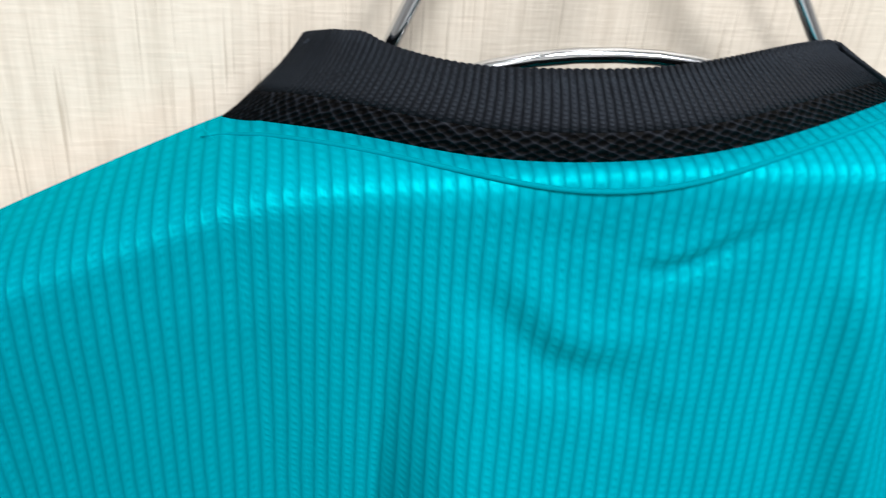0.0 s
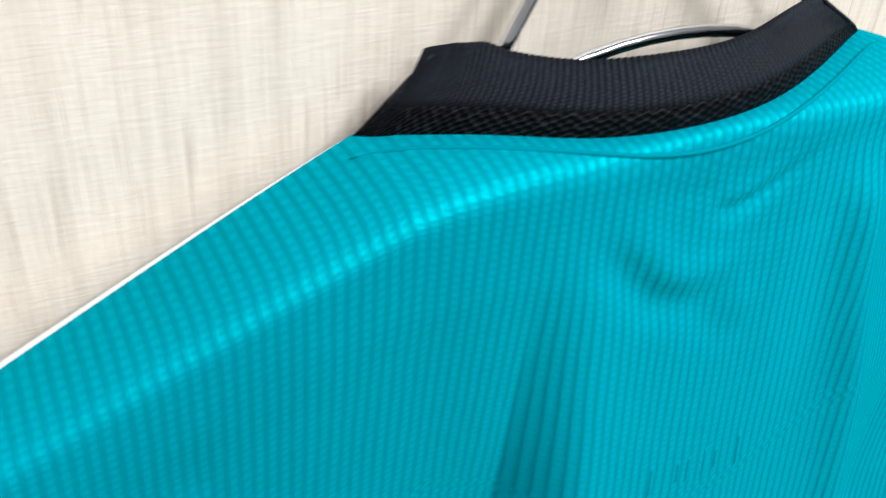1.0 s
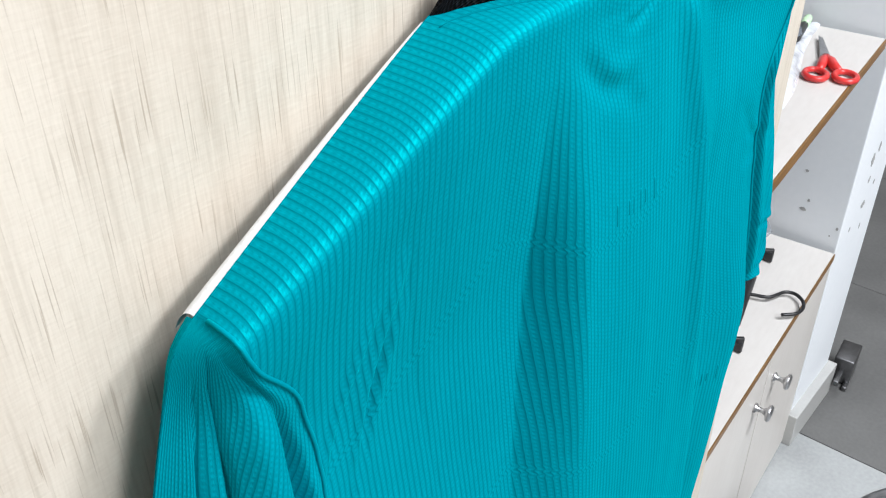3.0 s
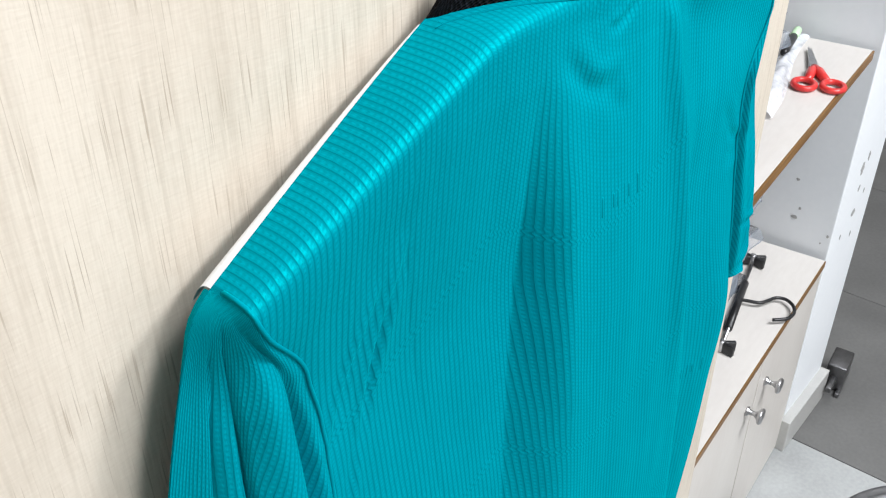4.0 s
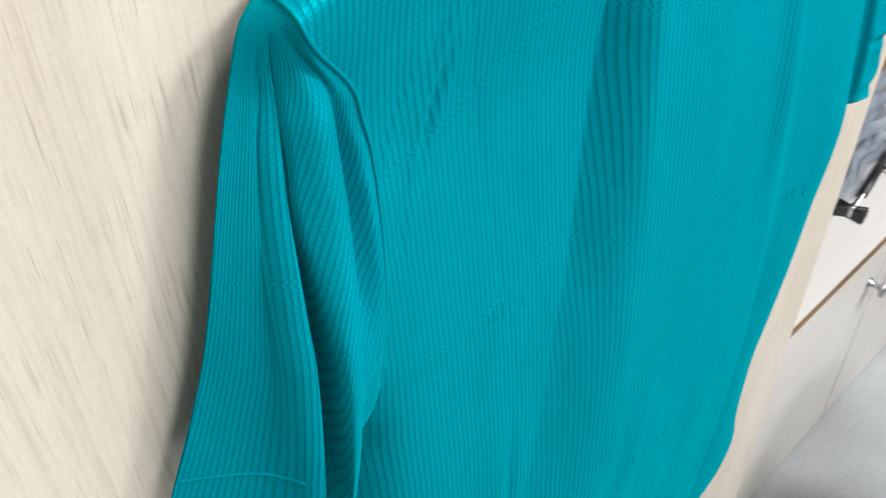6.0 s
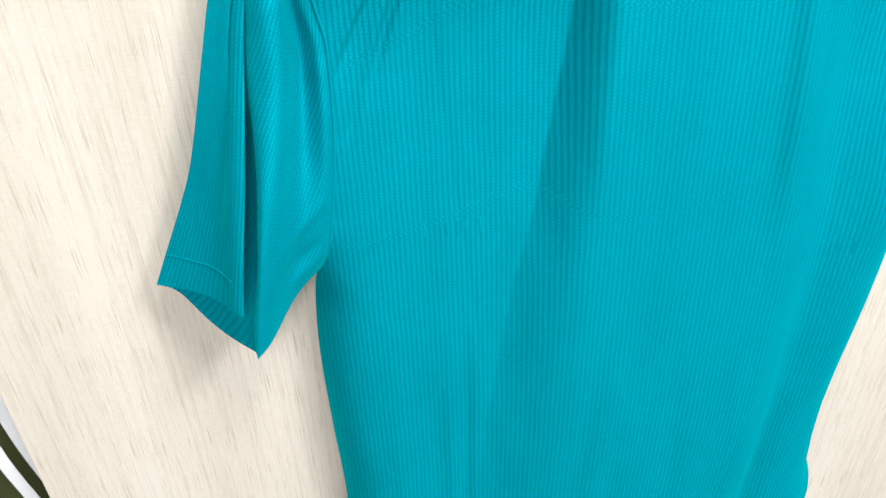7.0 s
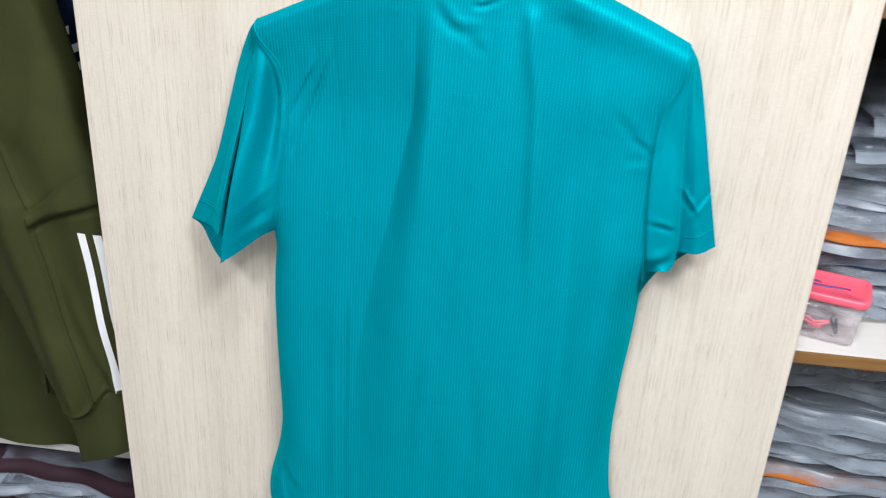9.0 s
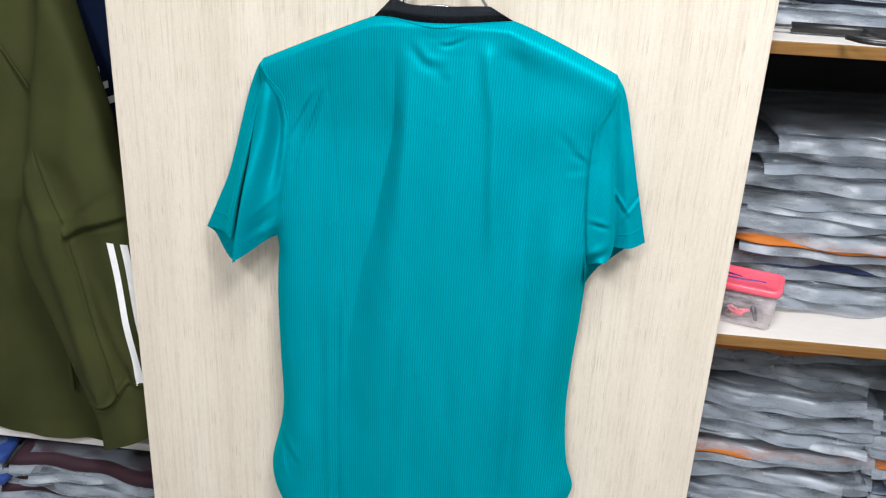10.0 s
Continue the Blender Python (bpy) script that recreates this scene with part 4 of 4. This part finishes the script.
# ---------------------------------------------------------------- round stool
stool = thing("round_stool", 0.642, -0.272, 0.0, "round steel stool with a perforated seat and bent tube legs", "stool")
bm = bmesh.new()
lathe(bm, [(0.0, 0.446), (0.124, 0.446), (0.128, 0.449), (0.132, 0.4485), (0.135, 0.445), (0.139, 0.448), (0.145, 0.447), (0.1495, 0.440), (0.150, 0.425), (0.147, 0.424), (0.0, 0.440)], 64)
part("seat", bm, M_SEAT, stool)
# The light in each hole is put into the colour of a raised disc.
hole = None
for i in range(-7, 7):
    for j in range(-7, 8):
        hx, hy = 0.0175 * (i + 0.5 * (j % 2)), 0.0155 * j
        if math.hypot(hx, hy) > 0.106:
            continue
        if hole is None:
            bm = bmesh.new()
            lathe(bm, [(0.0, 0.4464), (0.0038, 0.4464), (0.0045, 0.4469), (0.0050, 0.4463)], 12)
            hole = part("perforation", bm, M_HOLE, stool)
        else:
            o = new("perforation", hole.data)
            o.parent = stool
            o.location = (hx, hy, 0)
            continue
        hole.location = (hx, hy, 0)
for k in range(4):
    a = math.radians(45 + 90 * k)
    bm = bmesh.new()
    pts = [(0.125 * math.cos(a), 0.125 * math.sin(a), 0.43), (0.137 * math.cos(a), 0.137 * math.sin(a), 0.40), (0.165 * math.cos(a), 0.165 * math.sin(a), 0.0)]
    tube(bm, pts, 0.010, 12)
    part("leg", bm, M_CHROME, stool, "chrome tube leg")
bm = bmesh.new()
tube(bm, [(0.152 * math.cos(a), 0.152 * math.sin(a), 0.15) for a in [2 * math.pi * i / 48 for i in range(49)]], 0.007, 10, caps=False)
part("foot_ring", bm, M_CHROME, stool)

# shutter lock box on the floor
lock = thing("shutter_lock", 1.445, 0.088, 0.0, "worn steel shutter lock box on the floor beside the wall", "lock", rz=6)
part("case", box_bm(0.0, 0.075, -0.03, 0.012, 0.005, 0.07, 0.003), M_SEAT, lock)
part("bolt", box_bm(-0.05, 0.004, -0.014, -0.002, 0.03, 0.044, 0.002), M_SEAT, lock)
part("tongue", box_bm(-0.02, 0.02, -0.03, -0.02, 0.0, 0.012, 0.002), M_SEAT, lock)

# ---------------------------------------------------------------- lidded box
def rounded_slab(w, d, r, layers):
    """A box with round upright corners; layers are (inset, height) pairs from below."""
    bm = bmesh.new()
    rings = []
    for inset, z in layers:
        ring_v = []
        for q in range(4):
            cx, cy = (w / 2 - r) * (1 if q in (0, 3) else -1), (d / 2 - r) * (1 if q in (0, 1) else -1)
            for i in range(7):
                a = math.radians(90 * q + 15 * i)
                ring_v.append(bm.verts.new((cx + (r - inset) * math.cos(a), cy + (r - inset) * math.sin(a), z)))
        rings.append(ring_v)
    n = len(rings[0])
    for p, q in zip(rings, rings[1:]):
        for i in range(n):
            bm.faces.new((p[i], p[(i + 1) % n], q[(i + 1) % n], q[i]))
    bm.faces.new(rings[0][::-1])
    bm.faces.new(rings[-1])
    return bm


tub = thing("plastic_tub", 0.474, 0.105, 0.880, "small clear plastic tub with a pink lid on the shelf", "box", rz=-12)
part("tub_body", rounded_slab(0.100, 0.062, 0.013, ((0.007, 0.0), (0.004, 0.002), (0.001, 0.03), (0.0, 0.055))), M_TUB, tub, "clear plastic body")
part("lid", rounded_slab(0.108, 0.070, 0.014, ((0.001, 0.0555), (0.0, 0.0565), (0.0, 0.0635), (0.0015, 0.0652), (0.006, 0.0652), (0.0075, 0.0638))), M_PINK, tub, "pink lid with a raised rim")
for (xa, ya), (xb, yb) in (((-0.040, 0.012), (-0.004, 0.000)), ((-0.040, -0.010), (0.030, -0.004))):
    bm = bmesh.new()
    tube(bm, [(xa + (xb - xa) * i / 8, ya + (yb - ya) * i / 8 + 0.0012 * math.sin(i * 1.1), 0.0637) for i in range(9)], [0.0012 + 0.0008 * math.sin(0.4 + 0.33 * i) for i in range(9)], 6)
    part("ink_mark", bm, M_PURPLE, tub)
for a, px, py, m in ((40, -0.032, -0.016, M_NAVY), (-38, -0.020, -0.014, M_NAVY), (25, -0.004, -0.017, M_PINK), (-25, 0.004, -0.016, M_PINK), (70, 0.022, -0.012, M_NAVY)):
    bm = bmesh.new()
    tube(bm, [(0.012, 0.0, 0.0), (-0.008, 0.003, 0.0), (-0.012, 0.0, 0.0), (-0.008, -0.003, 0.0), (0.012, -0.001, 0.0)], 0.0018, 6)
    bmesh.ops.transform(bm, matrix=pose(px, py, 0.018, 80, a, 0), verts=bm.verts)
    part("paper_clip", bm, m, tub)

# ---------------------------------------------------------------- bagged shirts
CLOTHS = [mottled("folded_cloth_%d" % i, tuple(0.6 * k for k in c), c, 20, 0.8, bump=0.2, fine=500)
          for i, c in enumerate(((0.012, 0.016, 0.04), (0.012, 0.012, 0.014), (0.05, 0.05, 0.055), (0.20, 0.015, 0.025), (0.015, 0.03, 0.10), (0.60, 0.17, 0.02), (0.16, 0.16, 0.17), (0.028, 0.005, 0.013), (0.010, 0.045, 0.22)))]


def bag(seed, w=0.31, d=0.27, h=0.024, cloth=0):
    rnd = random.Random(seed)
    ob = thing("bagged_shirt", 0, 0, 0, "folded shirt in a clear plastic bag lying in a stack", "bagged shirt", "bagged shirts on the shelves")
    ph = [rnd.uniform(0, 6.28) for _ in range(8)]
    k1, k2 = rnd.uniform(1.8, 5.0), rnd.uniform(9, 16)
    lift, sag0 = rnd.uniform(0.0005, 0.0018), rnd.uniform(0.002, 0.009)

    def mid(u, v):
        lip = (1 - v) ** 3
        return h * 0.5 + (lift * math.sin(k1 * u + ph[0]) + 0.0004 * math.sin(k2 * u + ph[1]) + 0.0002 * math.sin(2.3 * k2 * u + ph[3]) + 0.0015 * math.sin(9 * v + ph[2])) * (0.4 + 0.6 * lip) - sag0 * lip

    def front(u):
        return 0.010 * math.sin(5 * u + ph[4]) + 0.004 * math.sin(17 * u + ph[5])

    bare = seed in (16, 18, 22, 25, 26)
    for name, m, grow, lay in (("folded_shirt", CLOTHS[cloth], 0.006 if bare else -0.014, 0.9 if bare else 0.72), ("plastic_bag", M_FILM, 0.0, 1.0)):
        bm = bmesh.new()

        def place(u, v, top):
            x = (u - 0.5) * (w + 2 * grow)
            y = (v - 0.5) * (d + 2 * grow) + front(u) * (1 - v) ** 3
            edge = (1 - abs(2 * u - 1) ** 7) * (1 - abs(2 * v - 1) ** 7)
            half = h * 0.5 * lay * edge ** 0.5
            return x, y, mid(u, v) + (half if top else -half)
        sheet(bm, 36, 12, lambda u, v: place(u, v, True))
        sheet(bm, 36, 12, lambda u, v: place(u, 1 - v, False))
        bmesh.ops.remove_doubles(bm, verts=bm.verts, dist=0.0002)
        body = part(name, bm, m, ob)
    bm = bmesh.new()

    def lip(u, v):
        return ((u - 0.5) * w, -0.5 * d + front(u) + 0.003 - 0.013 * v,
                mid(u, 0) + 0.0008 - (0.0150 + 0.0045 * math.sin(k1 * 0.6 * u + ph[6]) + 0.0004 * math.sin(24 * u + ph[7])) * v ** 1.6)
    sheet(bm, 36, 4, lip)
    tube(bm, [lip(i / 36, 1.0) for i in range(37)], 0.0008, 5)
    part("sealed_edge", bm, M_FILM_EDGE, body, "milky sealed bag edge")
    return ob


def stack(frame_of, x, y, z, top, seeds, rnd, lean=0.0):
    while z < top:
        s = seeds.pop(0)
        seeds.append(s)
        copy_thing(BAGS[s], frame_of @ pose(x + rnd.uniform(-0.032, 0.032), y + rnd.uniform(-0.026, 0.020), z + 0.001, 0, lean + rnd.uniform(-1.7, 1.7), rnd.uniform(-8, 8)))
        z += rnd.choice((0.008, 0.010, 0.013, 0.016, 0.024))


BAGS = [bag(11 + k, cloth=(0, 1, 2, 0, 4, 4, 1, 5, 2, 1, 6, 0, 3, 2, 7, 8)[k], h=0.013 + 0.003 * (k % 3)) for k in range(16)]
rnd = random.Random(5)
stack(UNIT, 0.15, 0.245, 0.881, 1.150, [4, 9, 2, 5, 1, 0, 7, 11, 2, 6, 8, 13, 3, 0, 9, 2, 1, 6], rnd, 1.5)
stack(UNIT, 0.44, 0.285, 0.881, 1.14, [2, 0, 8, 11, 4, 7, 1, 13, 6, 9], rnd)
stack(UNIT, 0.13, 0.240, 0.477, 0.800, [2, 4, 3, 0, 11, 8, 13, 10, 1, 7, 9, 6], rnd, 2.5)
stack(UNIT, 0.45, 0.255, 0.477, 0.735, [1, 0, 12, 3, 5, 9, 4, 8, 7, 13, 6, 2, 0], rnd)
stack(UNIT, 0.15, 0.245, 1.295, 1.374, [4, 15, 0, 11], rnd)
stack(UNIT, 0.47, 0.25, 1.295, 1.374, [0, 11, 9, 7], rnd)
stack(UNIT_LEFT, -0.17, 0.235, 0.192, 0.405, [15, 14, 10, 14, 9, 14, 6, 14, 0], rnd)
stack(UNIT_LEFT, -0.49, 0.235, 0.192, 0.405, [0, 15, 4, 6, 15, 9, 15], rnd)
for bg in BAGS:
    for o in (*bg.children_recursive, bg):
        bpy.data.objects.remove(o)


# ---------------------------------------------------------------- jackets
def garment(name, label, x, y, material, left, right, front_y, depth, body_x, zlow, cuff_z, relief=None, cuff_rise=0.0, tip=0.0, lean=0.0):
    """A jacket hung sideways to the room: a body behind and the near sleeve before it."""
    jk = thing(name, x, y, 1.46, label, "jacket", "jackets on the rail")
    inv = Matrix.Translation((-x, -y, -1.46))

    def wave(a, px, z):
        w = 0.003 * math.sin(2 * a + 24 * z) * step(1.0 - z, 0, 0.2) + 0.004 * noise.noise((px * 16, 2.0, z * 9))
        return w + (relief(px, z) if relief else 0.0)

    def sleeve_pt(u, v):
        a = 2 * math.pi * u
        z = 1.44 - (1.44 - cuff_z) * v
        l, r = left(z), right(z)
        c, s = math.cos(a), math.sin(a)
        px = (l + r) / 2 + (r - l) / 2 * c
        d = depth + (wave(a, px, z) if s > 0 else 0.0) * min(1.0, 4 * abs(s))
        z += cuff_rise * (px - l) / (r - l) * step(v, 0.80, 1.0)
        back = lean * max(0.0, z - 0.93)
        return Vector((px - 0.7 * back, back + front_y + depth - d * (abs(s) ** 0.42) * (1 if s > 0 else -1), z))

    def on_sleeve(px, z, out=0.0015):
        l, r = left(z), right(z)
        c = max(-0.98, min(0.98, (2 * px - l - r) / (r - l)))
        s = math.sqrt(1 - c * c)
        a = math.acos(c)
        back = lean * max(0.0, z - 0.93)
        return Vector((px - 0.7 * back, back + front_y + depth - (depth + wave(a, px, z) * min(1.0, 4 * s)) * s ** 0.42 - out, z))

    def put(nm, bm, m, lab="", parent=None):
        bmesh.ops.transform(bm, matrix=inv, verts=bm.verts)
        return part(nm, bm, m, parent or jk, lab)

    bm = bmesh.new()
    sheet(bm, 360, 260, sleeve_pt, close_u=True)
    sl = put("sleeve", bm, material)
    x0, x1 = body_x

    def body(u, v):
        a = 2 * math.pi * u
        z = 1.44 - (1.44 - zlow) * v
        c, s = math.cos(a), math.sin(a)
        w = (x1 - x0) / 2 * (0.86 + 0.14 * v) * (1 - 0.03 * step(v, 0.93, 0.97))
        px = (x0 + x1) / 2 + w * c
        fold = 0.016 * noise.noise((px * 7, z * 3, 1.7)) + 0.006 * noise.noise((px * 20, z * 8, 5.0))
        if s > 0 and z < 1.15:
            fold -= 0.003 * bell(z, zlow + 0.040, 0.0022) + 0.003 * bell(z, zlow + 0.033, 0.0018)
        yb = front_y + 0.134 + lean * max(0.0, z - 0.93) - (0.062 + fold) * (abs(s) ** 0.6) * (1 if s > 0 else -1)
        return Vector((px, yb, z + 0.010 * math.cos(2 * a + 0.6) * v - tip * v ** 8 * bell(c, 1.0, 0.10)))
    bm = bmesh.new()
    sheet(bm, 160, 160, body, close_u=True)
    put("body", bm, material)
    return jk, sl, put, on_sleeve


def olive_left(z):
    return curve(z, (0.44, -0.558), (0.504, -0.555), (0.576, -0.566), (0.646, -0.590), (0.741, -0.624), (0.832, -0.655), (0.885, -0.660), (0.94, -0.645), (1.013, -0.622),
                 (1.126, -0.597), (1.262, -0.562), (1.40, -0.555))


def olive_right(z):
    return curve(z, (0.44, -0.41), (0.56, -0.405), (0.60, -0.40), (0.9, -0.40), (0.96, -0.435), (1.009, -0.472), (1.086, -0.486), (1.178, -0.510), (1.273, -0.533), (1.40, -0.545))


def olive_seam(z):
    """The long seam from the armpit past the elbow to the cuff."""
    return curve(z, (0.58, -0.507), (0.611, -0.508), (0.689, -0.518), (0.779, -0.540), (0.874, -0.560), (0.920, -0.566), (0.963, -0.583), (1.014, -0.599), (1.06, -0.606))


def elbow_band(px):
    return curve(px, (-0.57, 0.904), (-0.564, 0.908), (-0.536, 0.928), (-0.507, 0.944), (-0.448, 0.968), (-0.40, 0.982))


def cuff_top(px):
    return 0.580 + 0.052 * step(px, -0.522, -0.480)


def olive_relief(px, z):
    """Grooves and raised bands of the sleeve: long seam, elbow band and gathered cuff."""
    r = 0.0
    seam, cuff = olive_seam(z), cuff_top(px)
    above_cuff = step(z - cuff, -0.002, 0.004)
    run = above_cuff * step(1.04 - z, 0.0, 0.05)
    # the narrow under-sleeve panel stands full beside the seam
    r += run * (0.015 * bell(px, seam - 0.028, 0.022) - 0.009 * bell(px, seam + 0.001, 0.0022) - 0.008 * step(px, seam, seam + 0.012) * (1 - step(px, seam + 0.02, seam + 0.07)))
    if px > seam - 0.004:
        d = z - elbow_band(px)
        half = 0.012 + 0.010 * step(px, -0.56, -0.45)
        lift = step(px, seam - 0.004, seam + 0.004)
        r += lift * (0.011 * (1 - step(abs(d), half - 0.006, half + 0.001)) - 0.005 * bell(d, -half - 0.004, 0.004) - 0.0015 * bell(d, half + 0.003, 0.003))
    r -= 0.004 * (1 - above_cuff) + 0.006 * bell(z - cuff, 0.0, 0.0035) - 0.003 * bell(z - cuff, 0.008, 0.004)
    r += 0.0030 * bell(z - cuff, 0.026, 0.016) * math.sin(px * 210)
    r += 0.0040 * bell(px + 0.35 * (z - 0.70), -0.485, 0.012) * step(0.86 - z, 0.0, 0.1) * above_cuff
    r += 0.0040 * bell(px - 0.25 * (z - 1.1), -0.520, 0.020) * step(z, 0.98, 1.05)
    return r


jk, sl, put, on_sleeve = garment("olive_jacket", "olive green fleece jacket with white stripes hanging on a rail", -0.62, 0.12, M_OLIVE,
                                 olive_left, olive_right, 0.034, 0.036, (-0.99, -0.588), 0.456, 0.484, olive_relief, 0.080, 0.026, 0.26)
# two long white stripes on the sleeve
for xa, xb in ((-0.485, -0.459), (-0.462, -0.436)):
    bm = bmesh.new()

    def stripe(u, v, xa=xa, xb=xb):
        z = 0.902 - 0.258 * v
        px = xa + (xb - xa) * (v ** 0.9) + 0.012 * (u - 0.5)
        return on_sleeve(px, z)
    sheet(bm, 4, 60, stripe)
    put("sleeve_stripe", bm, M_WHITE_PRINT, "white printed stripe", sl)
# stitching along the elbow band and above the cuff
for dz, half in ((-1, 0.005), (1, 0.003)):
    bm = bmesh.new()
    tube(bm, [on_sleeve(px, elbow_band(px) + dz * (half + 0.012 + 0.010 * step(px, -0.56, -0.45)), 0.0003) for px in [-0.560 + 0.15 * i / 40 for i in range(41)]], 0.0006, 6)
    put("stitch_line", bm, M_OLIVE, "", sl)
bm = bmesh.new()
tube(bm, [on_sleeve(px, cuff_top(px) + 0.010, 0.0003) for px in [-0.545 + 0.13 * i / 40 for i in range(41)]], 0.0006, 6)
put("stitch_line", bm, M_OLIVE, "", sl)
# slanting shoulder seam, pocket welt and chest print on the body
bm = bmesh.new()
tube(bm, [(-0.760 + 0.093 * k, 0.176 - 0.028 * k, 1.205 - 0.105 * k) for k in [i / 12 for i in range(13)]], 0.0022, 6)
put("shoulder_seam", bm, M_OLIVE)
put("pocket_welt", box_bm(-0.634, -0.627, 0.0985, 0.1055, 0.566, 0.646, 0.002), M_OLIVE)
put("chest_print", box_bm(-0.825, -0.727, 0.118, 0.123, 1.000, 1.027, 0.0005), M_WHITE_PRINT, "white chest print")

njk, nsl, nput, on_navy = garment("navy_jacket", "navy blue jacket with short white sleeve stripes hanging behind", -0.60, 0.30, M_NAVY,
                                  lambda z: -0.66 + 0.03 * step(z, 0.9, 1.4), lambda z: -0.530 - 0.01 * step(z, 1.15, 1.42), 0.200, 0.03, (-0.98, -0.56), 0.53, 0.52)
for cx, cz in ((-0.584, 1.127), (-0.572, 1.104), (-0.562, 1.081)):
    bm = bmesh.new()
    sheet(bm, 6, 4, lambda u, v: on_navy(cx + 0.026 * (u - 0.5), cz + 0.010 * (u - 0.5) - 0.012 * (v - 0.5), 0.003))
    nput("sleeve_stripe", bm, M_WHITE_PRINT, "white printed stripe", nsl)
rail = thing("clothes_rail", -1.3, 0.20, 1.52, "steel clothes rail above the jackets", "rail")
wire("rod", [(-0.87, 0, 0), (0.87, 0, 0)], 0.012, M_CHROME, rail, (0, 0, 0))
